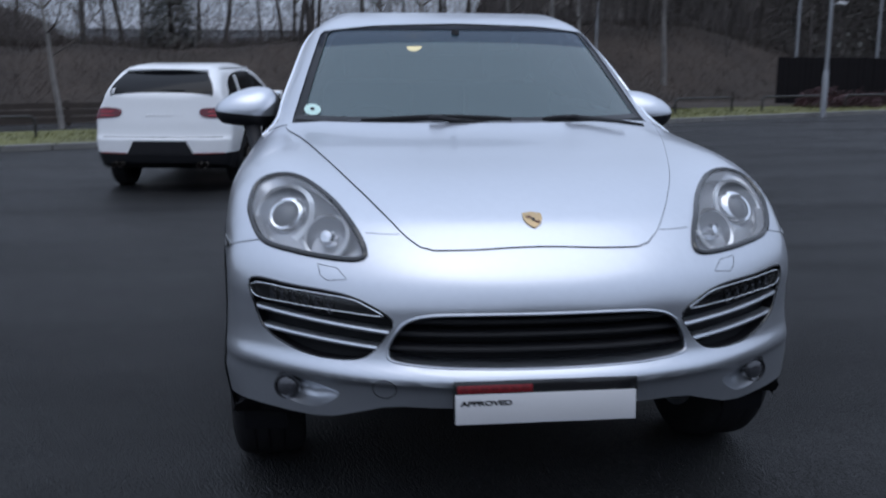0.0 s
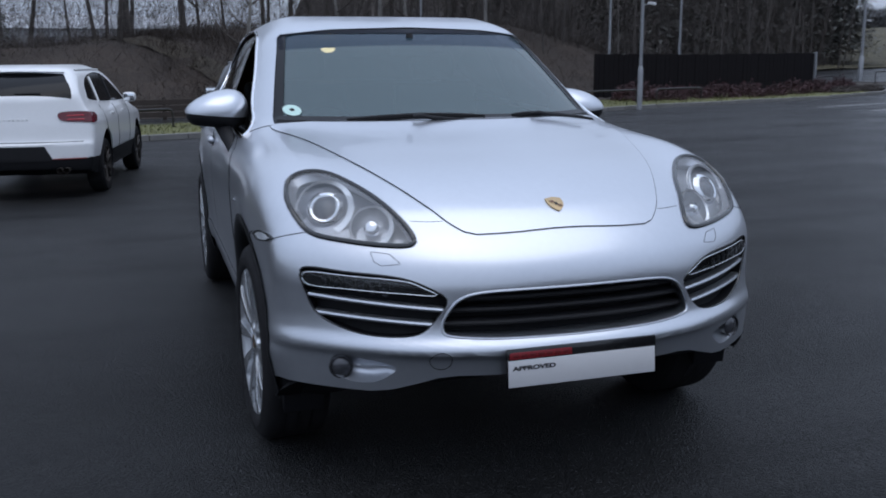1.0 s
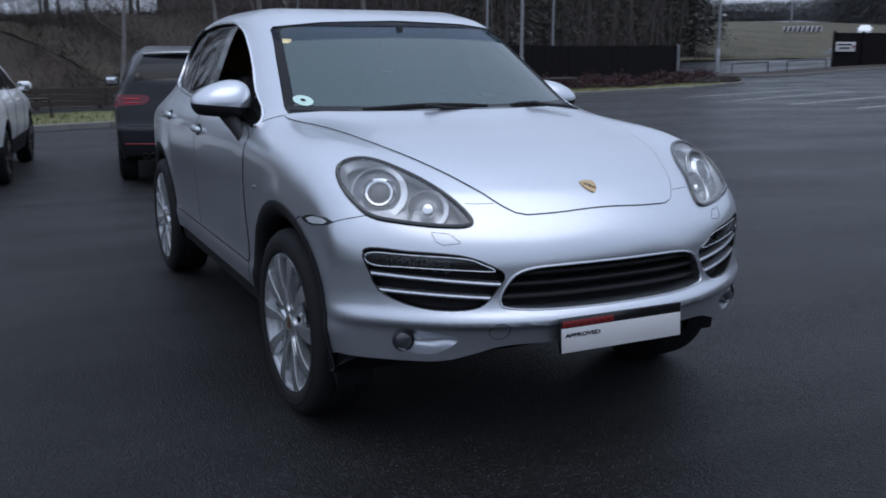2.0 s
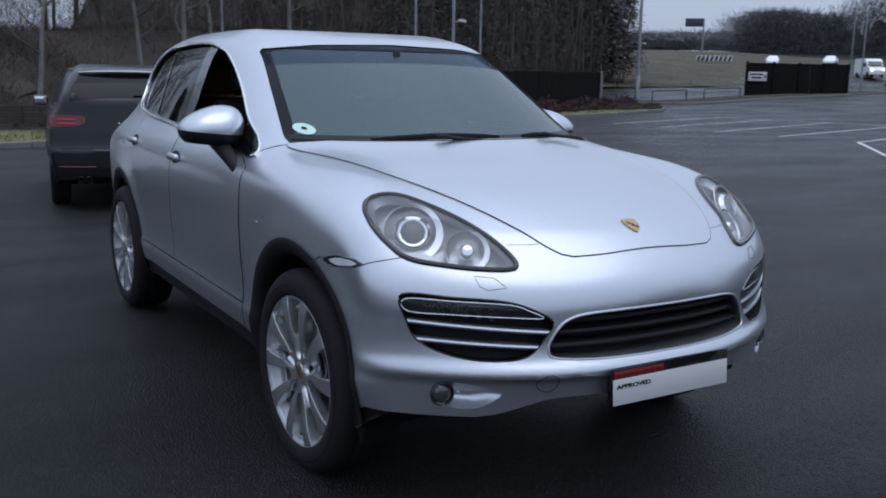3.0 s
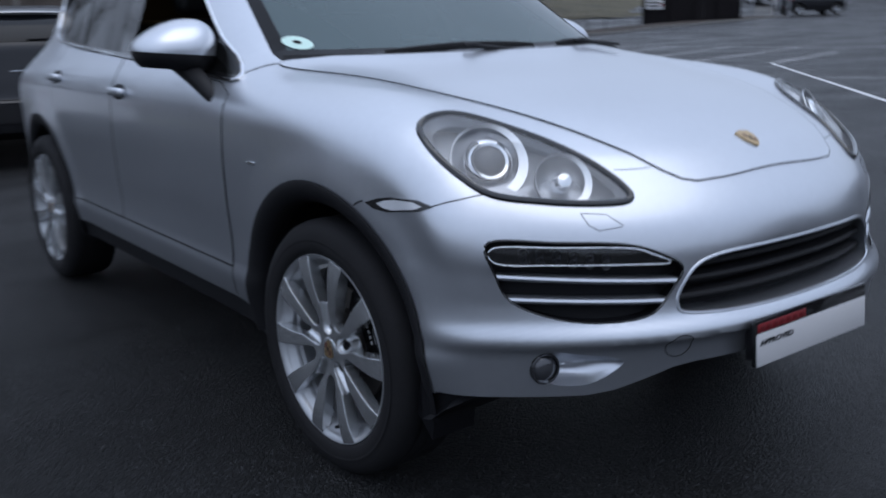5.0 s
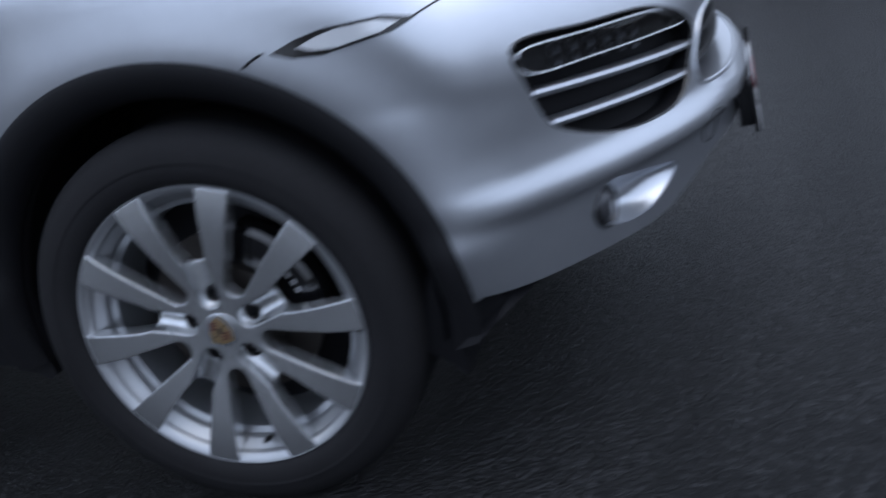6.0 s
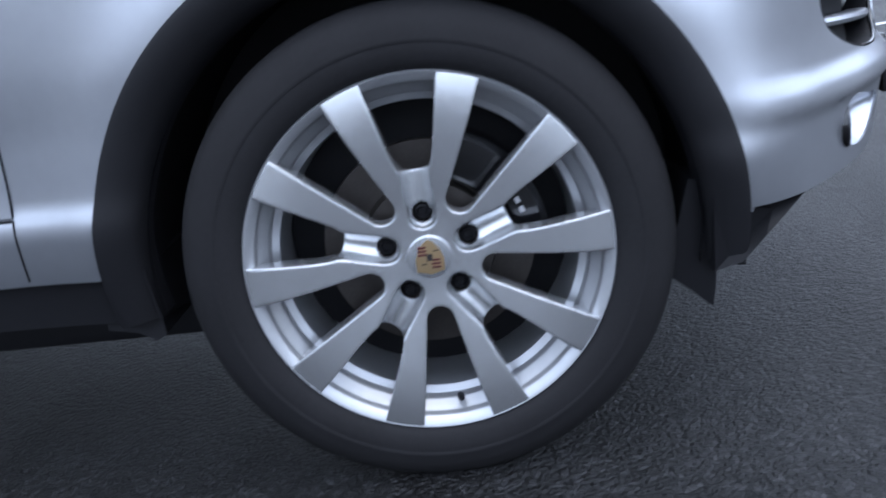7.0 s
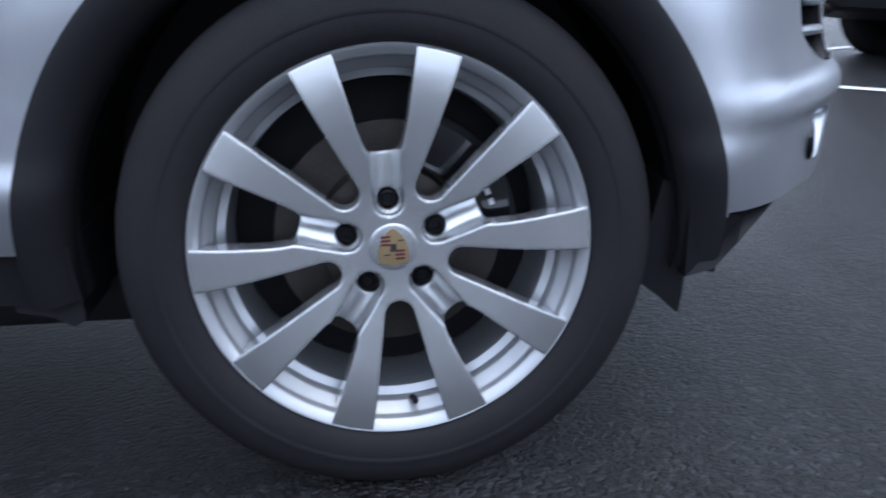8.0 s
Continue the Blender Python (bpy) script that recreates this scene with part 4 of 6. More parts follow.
for s in (1, -1):
    fin = [(-0.44, 0.40), (-0.50, 0.395), (-0.60, 0.40), (-0.66, 0.412), (-0.63, 0.398), (-0.585, 0.375), (-0.521, 0.333), (-0.482, 0.298), (-0.44, 0.286)]
    outer = laid([(-s * 0.9, y, z) for y, z in fin], (-s, 0, 0), -0.004, lambda x, y, z: hull(x, y, np.maximum(z, 0.39)))
    part("valance", prism(outer, (-s, 0, 0), 0.0, 0.16), INK, car, "black plastic air deflector ahead of the wheel")
    spat = [(-0.41, 0.43), (-0.386, 0.34), (-0.376, 0.273), (-0.41, 0.246), (-0.435, 0.222), (-0.442, 0.218), (-0.447, 0.25), (-0.45, 0.288), (-0.482, 0.300), (-0.50, 0.33), (-0.50, 0.40)]
    part("rubber_flap", prism([Vector((-s * 0.90, y, z)) for y, z in spat], (-s, 0, 0), 0.0, 0.14), INK, car, "pointed black rubber flap below the arch")
    hind = [(0.45, 0.34), (0.54, 0.34), (0.54, 0.279), (0.49, 0.268), (0.463, 0.252), (0.445, 0.262)]
    part("rubber_flap", prism([Vector((-s * 0.905, y, z)) for y, z in hind], (-s, 0, 0), 0.0, 0.14), PLASTIC, car)

# Two hidden boxes, added to stop light coming through below the car.
part("floor_light_block", box(1.42, 3.3, 0.14, (0, 1.75, 0.245), 0.03), PLASTIC, car, "plain black box added beneath the car to block light")
part("axle_light_block", box(1.04, 0.7, 0.10, (0, 0.10, 0.31), 0.03), PLASTIC, car)


# ---- wheels ----
def wheel_parts(axle):
    """One alloy wheel, its outer face towards -x: ten spokes in pairs either side of five bolts."""
    tyre = part("tyre", lathe([(0.12, 0.26), (0.125, 0.33), (0.11, 0.36), (0.08, 0.372), (-0.075, 0.372), (-0.095, 0.368), (-0.112, 0.355), (-0.122, 0.335), (-0.126, 0.31), (-0.124, 0.29), (-0.116, 0.278), (-0.105, 0.272), (-0.09, 0.268)], steps=96), RUBBER, axle, "black road tyre with worn sidewall")
    for x in (-0.05, 0.0, 0.05):
        part("tread_groove", lathe([(x - 0.006, 0.3725), (x, 0.3732), (x + 0.006, 0.3725)], steps=72), INK, tyre)
    part("sidewall_ring", lathe([(-0.1262, 0.322), (-0.1268, 0.320), (-0.1266, 0.316), (-0.126, 0.314)], steps=80), RUBBER, tyre)
    part("rim", lathe([(-0.100, 0.271), (-0.113, 0.2765), (-0.1175, 0.2745), (-0.1165, 0.2705), (-0.108, 0.2610), (-0.104, 0.2590), (-0.098, 0.2580), (-0.094, 0.2560), (-0.082, 0.2440), (-0.078, 0.2420), (-0.066, 0.2400), (-0.060, 0.2290), (0.02, 0.222), (0.10, 0.235), (0.12, 0.26)], steps=96), RIM, axle, "silver alloy rim")
    profile = [(-0.104, 0.0), (-0.104, 0.036), (-0.105, 0.060), (-0.107, 0.085), (-0.113, 0.13), (-0.119, 0.18), (-0.1215, 0.22), (-0.1205, 0.25), (-0.117, 0.2735), (-0.108, 0.2735), (-0.092, 0.25), (-0.084, 0.22), (-0.076, 0.13), (-0.074, 0.08), (-0.074, 0.0)]
    star = part("spokes", lathe(profile, steps=140), ALLOY, axle, "ten-spoke silver alloy face with chamfered edges")
    bm = bmesh.new()
    bm.from_mesh(star.data)
    bmesh.ops.remove_doubles(bm, verts=bm.verts, dist=1e-5)
    bmesh.ops.recalc_face_normals(bm, faces=bm.faces)
    bm.to_mesh(star.data)
    bm.free()
    slots, wells, holes = [], [], []
    for k in range(5):
        bolt = radians(87 + 72 * k)

        def at(r, w, turn):
            return Vector((-0.1, r * math.cos(turn) - w * math.sin(turn), r * math.sin(turn) + w * math.cos(turn)))

        gap = bolt + radians(36)
        bow = [radians(q) for q in (0, 20, 40, 58, 74)]
        edge = [(0.31, 0.0655), (0.27, 0.0555), (0.22, 0.0445), (0.17, 0.0345), (0.13, 0.0268)] + [(0.100 - 0.0215 * math.sin(q), 0.0215 * math.cos(q)) for q in bow]
        slots.append(prism([at(r, w, gap) for r, w in edge] + [at(0.0785, 0, gap)] + [at(r, -w, gap) for r, w in edge[::-1]], (-1, 0, 0), 0.05, 0.08))
        edge = [(0.31, 0.0655), (0.27, 0.0555), (0.22, 0.0445), (0.17, 0.0335), (0.148, 0.0275), (0.138, 0.0240), (0.132, 0.0180), (0.130, 0.009)]
        slots.append(prism([at(r, w, bolt) for r, w in edge] + [at(r, -w, bolt) for r, w in edge[::-1]], (-1, 0, 0), 0.05, 0.08))
        trough = [(0.0435, 0.002), (0.0455, 0.009), (0.049, 0.0145), (0.055, 0.0188), (0.064, 0.0213), (0.08, 0.0218), (0.10, 0.0218), (0.12, 0.0222), (0.145, 0.024)]
        wells.append(moved(tube([at(r, 0, bolt) for r, w in trough], [w for r, w in trough], False, 28), Matrix.Translation((-0.0045, 0, 0))))
        holes.append(moved(lathe([(0.03, 0), (0.03, 0.0155), (-0.09, 0.0155), (-0.09, 0)][::-1], steps=24), Matrix.Translation((-0.055, *at(0.065, 0, bolt)[1:]))))
    cut(star, merge(*slots))
    cut(star, merge(*wells))
    cut(star, merge(*holes))
    bm = bmesh.new()
    bm.from_mesh(star.data)
    bmesh.ops.dissolve_limit(bm, angle_limit=radians(1.5), verts=bm.verts, edges=bm.edges)
    keen = [e for e in bm.edges if len(e.link_faces) == 2 and e.calc_face_angle(0) > radians(42) and e.verts[0].co.x < -0.09]
    bmesh.ops.bevel(bm, geom=keen, offset=0.0032, segments=2, profile=0.5, affect="EDGES", clamp_overlap=True)
    bm.to_mesh(star.data)
    bm.free()
    dress(star.data, 13)
    for k in range(5):
        bolt = radians(87 + 72 * k)
        y, z = 0.065 * math.cos(bolt), 0.065 * math.sin(bolt)
        part("wheel_bolt", moved(lathe([(-0.066, 0.0155), (-0.066, 0.0125), (-0.084, 0.0115), (-0.086, 0.009), (-0.080, 0.006), (-0.080, 0)][::-1], steps=18), Matrix.Translation((0, y, z))), INK, axle)
    cap = part("centre_cap", lathe([(-0.103, 0.034), (-0.1055, 0.033), (-0.107, 0.02), (-0.1075, 0.0)][::-1], steps=36), ALLOY, axle, "round centre cap with a gold shield")
    sh = [Vector((-0.1085, -p.x, p.y)) for p in crest(0.0262, (0, 0, 0), (0, 0, 1), 0)]
    part("shield", ([Vector((-0.1095, 0, 0))] + sh, [(0, 1 + i, 1 + (i + 1) % 12)[::-1] for i in range(12)]), GOLD, cap)
    for u, v in ((0.0105, 0.0105), (-0.0090, -0.0095)):
        for k in range(3):
            part("stripe", box(0.001, 0.0130, 0.0030, (-0.1099, u, v + 0.0056 * (k - 1)), 0.0), STRIPE, cap)
    part("inner_shield", box(0.0012, 0.0085, 0.0105, (-0.1102, 0, 0.0005), 0.0), IRON, cap)
    for u, v in ((-0.0105, 0.0105), (0.0090, -0.0095)):
        part("antler_bar", box(0.001, 0.0085, 0.0016, (-0.1099, u, v), 0.0), IRON, cap)
    part("valve", tube([(-0.085, -0.02, -0.238), (-0.105, -0.022, -0.232), (-0.112, -0.022, -0.231)], 0.005, False, 10), INK, axle)
    # Black disc added so that the shaded space behind the spokes stays dark.
    part("wheel_backing", lathe([(0.04, 0.224), (0.035, 0.10), (0.0, 0.0)][::-1], steps=40), INK, axle)
    part("brake_disc", lathe([(-0.02, 0.165), (-0.028, 0.164), (-0.028, 0.105), (-0.05, 0.10), (-0.05, 0.0)][::-1], steps=56), IRON, axle, "grey iron brake disc")
    arc_ = lathe([(-0.052, 0.112), (-0.056, 0.12), (-0.056, 0.175), (-0.048, 0.185), (0.0, 0.187), (0.0, 0.112), (-0.052, 0.112)], steps=16, arc=radians(78), start=radians(108))
    caliper = part("brake_caliper", arc_, GLOSSBLACK, axle, "black brake caliper with pale marking")
    for k in range(4):
        u = radians(145 + 6.0 * k)
        part("marking", moved(box(0.001, 0.009, 0.007), Matrix.Translation((-0.0572, 0.152 * math.cos(u), 0.152 * math.sin(u))) @ Euler((u + math.pi / 2, 0, 0)).to_matrix().to_4x4()), PLATEWHITE, caliper)
    return axle


front = part("wheel", lathe([(-0.073, 0.05), (-0.073, 0.0), (0.10, 0.0), (0.10, 0.05)], steps=24), IRON, car, "silver ten-spoke alloy wheel with black tyre")
front.matrix_local = pose(-0.843, 0.0, HUB, 0, 0, 2.2)
wheel_parts(front)
front.scale = (1.0, 1.035, 1.035)


def sub_copy(ob, m):
    twin = copy_thing(ob, m)
    twin.parent = ob.parent
    return twin


sub_copy(front, pose(-0.843, 2.895, HUB, 20, 0, 0))
sub_copy(front, pose(0.843, 0.0, HUB, 33, 0, 182.2))
sub_copy(front, pose(0.843, 2.895, HUB, 51, 0, 180))

# ---- cabin ----
def cushion(sx, sy, sz, at, m=Matrix(), soft=0.05):
    return moved(box(sx, sy, sz, (0, 0, 0), soft, 4), Matrix.Translation(at) @ m)


part("dashboard", cushion(1.62, 0.42, 0.22, (0, 0.78, 1.03), pose(0, 0, 0, -8), 0.08), CABIN, car)
for x in (-0.40, 0.40):
    seat = part("front_seat", cushion(0.52, 0.52, 0.16, (x, 1.55, 0.68)), LEATHER, car, "black leather front seat")
    part("backrest", cushion(0.50, 0.15, 0.62, (x, 1.86, 1.02), pose(0, 0, 0, -16)), LEATHER, seat)
    part("headrest", cushion(0.27, 0.10, 0.17, (x, 1.975, 1.42), pose(0, 0, 0, -12), 0.045), LEATHER, seat)
bench = part("rear_bench", cushion(1.3, 0.5, 0.16, (0, 2.52, 0.70)), LEATHER, car)
part("backrest", cushion(1.3, 0.14, 0.60, (0, 2.80, 1.03), pose(0, 0, 0, -18)), LEATHER, bench)
wheel_ring = [Vector((0.18 * math.cos(u), 0.18 * math.sin(u), 0)) for u in np.linspace(0, 6.283, 33)[:-1]]
steer = part("steering_wheel", moved(tube(wheel_ring, 0.016, True, 8), pose(-0.40, 1.16, 1.06, 65)), CABIN, car)
part("steering_hub", moved(box(0.30, 0.10, 0.04, (0, 0, 0), 0.015), pose(-0.40, 1.15, 1.05, 65)), CABIN, steer)
rear_view = part("rear_view_mirror", cushion(0.23, 0.03, 0.075, (-0.02, 0.965, 1.505), Matrix(), 0.014), CABIN, car)
part("mirror_stem", tube([(-0.02, 0.97, 1.53), (-0.02, 0.98, 1.575)], 0.018, False, 10), CABIN, rear_view)
part("reading_light", lathe([(1.545, 0.05), (1.530, 0.047), (1.516, 0.025), (1.512, 0)], "z", 24), glowing("warm_lamp", (1.0, 0.72, 0.38), 7.0), car, "warm lit reading lamp in the roof lining").location = (-0.05, 2.96, 0)


# ---- two mid-size SUVs seen from behind: rear axle at the origin, nose towards +y ----
TOP2 = spline([(-1.2, 0.5), (-1.0, 0.98), (-0.94, 1.14), (-0.87, 1.255), (-0.52, 1.53), (-0.38, 1.597), (-0.1, 1.635), (0.4, 1.66), (0.9, 1.662), (1.4, 1.625), (1.8, 1.51), (2.5, 1.10), (2.7, 1.05), (3.3, 0.95), (3.6, 0.80), (3.75, 0.5)])
SIDE2 = spline([(0.2, 0.86), (0.45, 0.93), (0.7, 0.955), (0.9, 0.955), (1.0, 0.935), (1.07, 0.90), (1.13, 0.86), (1.2, 0.83), (1.4, 0.745), (1.52, 0.685), (1.65, 0.56)])
REAR2 = spline([(0.2, 0.10), (0.42, 0.01), (0.5, 0.0), (0.66, 0.0), (0.70, 0.03), (0.9, 0.06), (1.05, 0.085), (1.3, 0.12)])


def hull2(x, y, z):
    a = np.abs(x)
    top = (z - TOP2(y - 0.10 * a ** 2 * np.clip((0.8 - y) / 1.0, -1, 1))) * 0.85
    side = a - SIDE2(z) + 0.05 * np.clip((-y - 0.2) / 0.8, 0, 1) + 0.06 * np.clip((y - 2.4) / 1.2, 0, 1)
    f = smax(top, side, 0.10)
    f = smax(f, (-0.99 + 0.24 * a ** 2.8 + REAR2(z) - y) * 0.95, 0.05)
    f = smax(f, (y - 3.68 + 0.35 * a ** 2.5) * 0.9, 0.12)
    return f


def plain_wheel(parent, at, turn, mat):
    """A road wheel with five pairs of thin spokes."""
    w = part("wheel", lathe([(-0.06, 0.06), (-0.08, 0.0)], steps=20), mat, parent, "alloy wheel with black tyre")
    w.matrix_local = pose(*at, 0, 0, turn)
    part("tyre", lathe([(0.11, 0.24), (0.11, 0.33), (0.08, 0.362), (-0.08, 0.362), (-0.11, 0.34), (-0.118, 0.30), (-0.11, 0.262), (-0.09, 0.258)], steps=56), RUBBER, w)
    part("rim", lathe([(-0.09, 0.262), (-0.108, 0.264), (-0.106, 0.25), (-0.07, 0.235), (0.1, 0.225)], steps=56), mat, w)
    part("wheel_well", lathe([(0.0, 0.0), (0.0, 0.235)], steps=30), INK, w)
    for k in range(5):
        for d in (-11, 11):
            u = radians(72 * k + d)
            c, s_ = math.cos(u), math.sin(u)
            part("spoke", tube([(-0.075, 0.05 * c, 0.05 * s_), (-0.095, 0.15 * c, 0.15 * s_), (-0.1, 0.252 * c, 0.252 * s_)], [0.022, 0.017, 0.02], False, 8), mat, w)
    return w


def crossover(name, label, m, paint, roof, rims, letters):
    """A rounded SUV with sloping rear window, slim tail lamps and twin pipes."""
    ob = thing(name, label, "car", m)
    body_ = part("body", mesh_of(*solid(lambda x, y, z: np.maximum(hull2(x, y, z), 0.475 - z), (-1.1, -1.15, 0.2), (1.1, 3.8, 1.75), (56, 110, 44), (-0.4, 2.9, 0.8))), paint, ob)
    cut(body_, merge(*[moved(lathe([(s * 0.5, 0), (s * 0.5, 0.44), (s * 1.3, 0.44), (s * 1.3, 0)][::s], steps=48), Matrix.Translation((0, y, 0.36))) for y in (0, 2.807) for s in (1, -1)]))

    def low(x, y, z):
        return np.maximum(np.maximum(hull2(x, y, np.maximum(z, 0.3)) + 0.006, 0.24 + 0.25 * np.maximum(-y - 0.55, 0) - z), z - 0.50)

    sill = part("lower_body", mesh_of(*solid(low, (-1.1, -1.15, 0.1), (1.1, 3.8, 0.6), (40, 90, 12), (-0.4, 2.9, 0.36))), PLASTIC, ob, "black plastic lower bumper and sills")
    cut(sill, merge(*[moved(lathe([(s * 0.5, 0), (s * 0.5, 0.42), (s * 1.3, 0.42), (s * 1.3, 0)][::s], steps=40), Matrix.Translation((0, y, 0.36))) for y in (0, 2.807) for s in (1, -1)]))
    for y in (0, 2.807):
        for s in (1, -1):
            part("arch_liner", moved(lathe([(s * 0.93, 0.43), (s * 0.6, 0.44), (s * 0.6, 0)], steps=36, arc=radians(210), start=radians(-15)), Matrix.Translation((0, y, 0.36))), PLASTIC, ob)
            plain_wheel(ob, (s * 0.815, y, 0.31), 180 if s > 0 else 0, rims)
    back = (0, -1, 0)
    half_ = [(0, -0.8, 1.205), (0.48, -0.8, 1.210), (0.63, -0.8, 1.222), (0.685, -0.8, 1.250), (0.665, -0.7, 1.34), (0.60, -0.6, 1.46), (0.55, -0.5, 1.525), (0.47, -0.5, 1.552), (0.25, -0.5, 1.566), (0, -0.5, 1.57)]
    shape = loop(half_ + [(-x, y, z) for x, y, z in half_[-2:0:-1]], 70)
    shape = laid(shape, (0, -0.6, 0.8), 0, hull2, 0.5)
    glass_ = part("rear_window", patch(shape, (0, -0.6, 0.8), 0.004, hull2, 8, 0.01), DARKGLASS, ob, "dark rear window under a roof spoiler")
    run = [(x, -0.47, 1.56) for x in np.linspace(-0.56, 0.56, 25)]
    lip = laid(run, (0, -0.4, 0.9), 0.0, hull2, 0.4)
    part("spoiler", tube([q + Vector((0, -0.05 + 0.12 * abs(q.x) ** 2, 0.012)) for q in lip], [0.02 + 0.018 * (1 - (k / 12 - 1) ** 2) for k in range(25)], False, 8, 0.5), roof, ob)
    wiper = laid([(0.02 + 0.016 * k, -0.8, 1.232 + 0.001 * k) for k in range(20)], (0, -0.6, 0.8), 0.016, hull2, 0.5)
    part("rear_wiper", tube(wiper, 0.009, False, 6), PLASTIC, glass_)
    for s in (1, -1):
        lamp = loop([(s * 0.93, -0.55, 1.04), (s * 0.80, -0.8, 1.07), (s * 0.60, -0.9, 1.065), (s * 0.545, -0.92, 1.02), (s * 0.60, -0.92, 0.955), (s * 0.80, -0.85, 0.935), (s * 0.93, -0.6, 0.93)], 40)
        way = (s * 0.55, -0.85, 0)
        tail = part("tail_lamp", patch(laid(lamp, way, 0, hull2, 0.4), way, 0.012, hull2, 6, 0.012), material("smoked_red_lens", (0.12, 0.006, 0.016), 0.15, coat=0.3), ob, "slim dark red tail lamp wrapping the corner")
        for z, dz in ((0.97, 0.009), (1.02, 0.009)):
            bar = laid([(s * x, -0.85, z) for x in np.linspace(0.62, 0.86, 14)], way, 0.014, hull2, 0.4)
            part("lamp_strip", tube(bar, dz, False, 6), TAILRED, tail)
        refl = laid([(s * x, -0.9, 0.478) for x in np.linspace(0.42, 0.84, 16)], (s * 0.3, -1, 0), 0.004, hull2, 0.4)
        part("reflector", tube(refl, 0.008, False, 6, 1.0), RED, ob)
        for dx in (0, 0.085):
            pipe = part("exhaust_pipe", lathe([(0.0, 0.036), (-0.10, 0.040), (-0.11, 0.037), (-0.10, 0.033), (0.02, 0.030), (0.02, 0)], "y", 20), IRON, sill)
            pipe.location = (s * (0.52 + dx), -0.93, 0.335)
        sidepane = [(s * 0.8, -0.30, 1.20), (s * 0.8, -0.36, 1.29), (s * 0.8, -0.20, 1.42), (s * 0.8, 0.15, 1.505), (s * 0.8, 0.8, 1.55), (s * 0.8, 1.25, 1.525), (s * 0.8, 1.7, 1.36), (s * 0.8, 2.05, 1.17), (s * 0.8, 2.05, 1.135), (s * 0.8, 0.9, 1.145)]
        pane_ = laid(loop(sidepane, 60), (s, 0, 0), 0, hull2, 0.4)
        window_ = part("side_glass", patch(pane_, (s, 0, 0), 0.004, hull2, 8, 0.008), DARKGLASS, ob, "dark tinted side glass")
        for y, h in ((0.08, 0.33), (1.0, 0.37)):
            bar = laid([(s * 0.8, y + 0.02 * k, 1.16 + h * k / 8) for k in range(9)], (s, 0, 0), 0.008, hull2, 0.4)
            part("pillar", tube(bar, 0.014, False, 6), paint if y < 0.5 else PLASTIC, window_)
        mirror_ = part("door_mirror", moved(box(0.20, 0.13, 0.14, (0, 0, 0), 0.055, 4), pose(s * 1.0, 1.78, 1.17)), paint, ob)
        part("mirror_glass", moved(box(0.15, 0.006, 0.10, (0, 0, 0), 0.002), pose(s * 1.0, 1.712, 1.17)), MIRROR, mirror_)
        rail = laid([(s * 0.62, y, 1.58) for y in np.linspace(-0.2, 1.4, 24)], (s * 0.5, 0, 0.8), 0.014, hull2, 0.4)
        part("roof_rail", tube(rail, 0.013, False, 6), roof, ob)
        for y in (0.55, 1.42):
            q = laid([(s * 0.9, y, 0.99)], (s, 0, 0), 0.012, hull2, 0.4)[0]
            part("door_handle", moved(box(0.03, 0.17, 0.03, (0, 0, 0), 0.012, 2), Matrix.Translation(q)), paint, ob)
        for y in (-0.02, 0.93, 1.93):
            gap = laid([(s * 0.9, y + (0.35 * (1 - k / 9) ** 2 if y < 0 else 0), 0.5 + 0.62 * k / 9) for k in range(10)], (s, 0, 0), 0.001, hull2, 0.4)
            part("shut_line", tube(gap, 0.004, False, 5), INK, ob)
    well = flat_loop([(-0.35, -0.98, 0.64), (0.35, -0.98, 0.64), (0.43, -0.98, 0.49), (0.42, -0.98, 0.45), (-0.42, -0.98, 0.45), (-0.43, -0.98, 0.49)], 40)
    part("plate_recess", patch(laid(well, back, 0, hull2), back, 0.005, hull2, 3, 0.006), PLASTIC, ob, "empty dark number plate recess")
    crease_ = laid([(x, -0.95, 0.69) for x in np.linspace(-0.80, 0.80, 30)], back, 0.002, hull2)
    part("tailgate_seam", tube(crease_, 0.005, False, 6), INK, ob)
    name_ = laid([(x, -0.93, 0.975) for x in np.linspace(-0.16, 0.16, 7)], back, 0.006, hull2)
    for q in name_:
        part("badge_letter", moved(box(0.026, 0.006, 0.026, (0, 0, 0), 0.003), Matrix.Translation(q)), letters, ob)
    return ob


def stand(x, y, turn):
    """A pose on the ground, turned clockwise from above by so many degrees."""
    return pose(x, y, float(level(x, y)) + 0.046, 0, 0, -turn)


white_suv = crossover("suv", "white mid-size SUV parked with its tail turned this way", stand(-2.66, 9.45, 8), WHITE, WHITE, IRON, WHITE)
white_suv.scale = (0.95, 0.95, 0.95)
grey_suv = crossover("suv", "dark grey mid-size SUV parked beside the white one", stand(0.44, 9.05, 8), GREY, ROOFGREY, ALLOY, CHROME)


# ---- the car park and its edges ----
GRASS = material("damp_grass", (0.100, 0.102, 0.030), 0.8, 0.0, 0.5, 0.8, 0.6, 60)
SCRUB = material("winter_scrub", (0.030, 0.021, 0.0155), 0.9, 0.0, 0.6, 0.4, 0.8, 14)
MOUND = material("rough_grass", (0.058, 0.050, 0.026), 0.85, 0.0, 0.55, 0.35, 0.6, 20)
TRODDEN = material("trodden_turf", (0.043, 0.034, 0.023), 0.9, 0.0, 0.6, 1.2, 0.7, 20)
STONE = material("concrete_kerb", (0.15, 0.147, 0.14), 0.7, 0.0, 0.2, 5.0, 0.3, 90)
PAINTLINE = material("road_paint", (0.55, 0.55, 0.56), 0.5, 0.0, 0.25, 6.0)
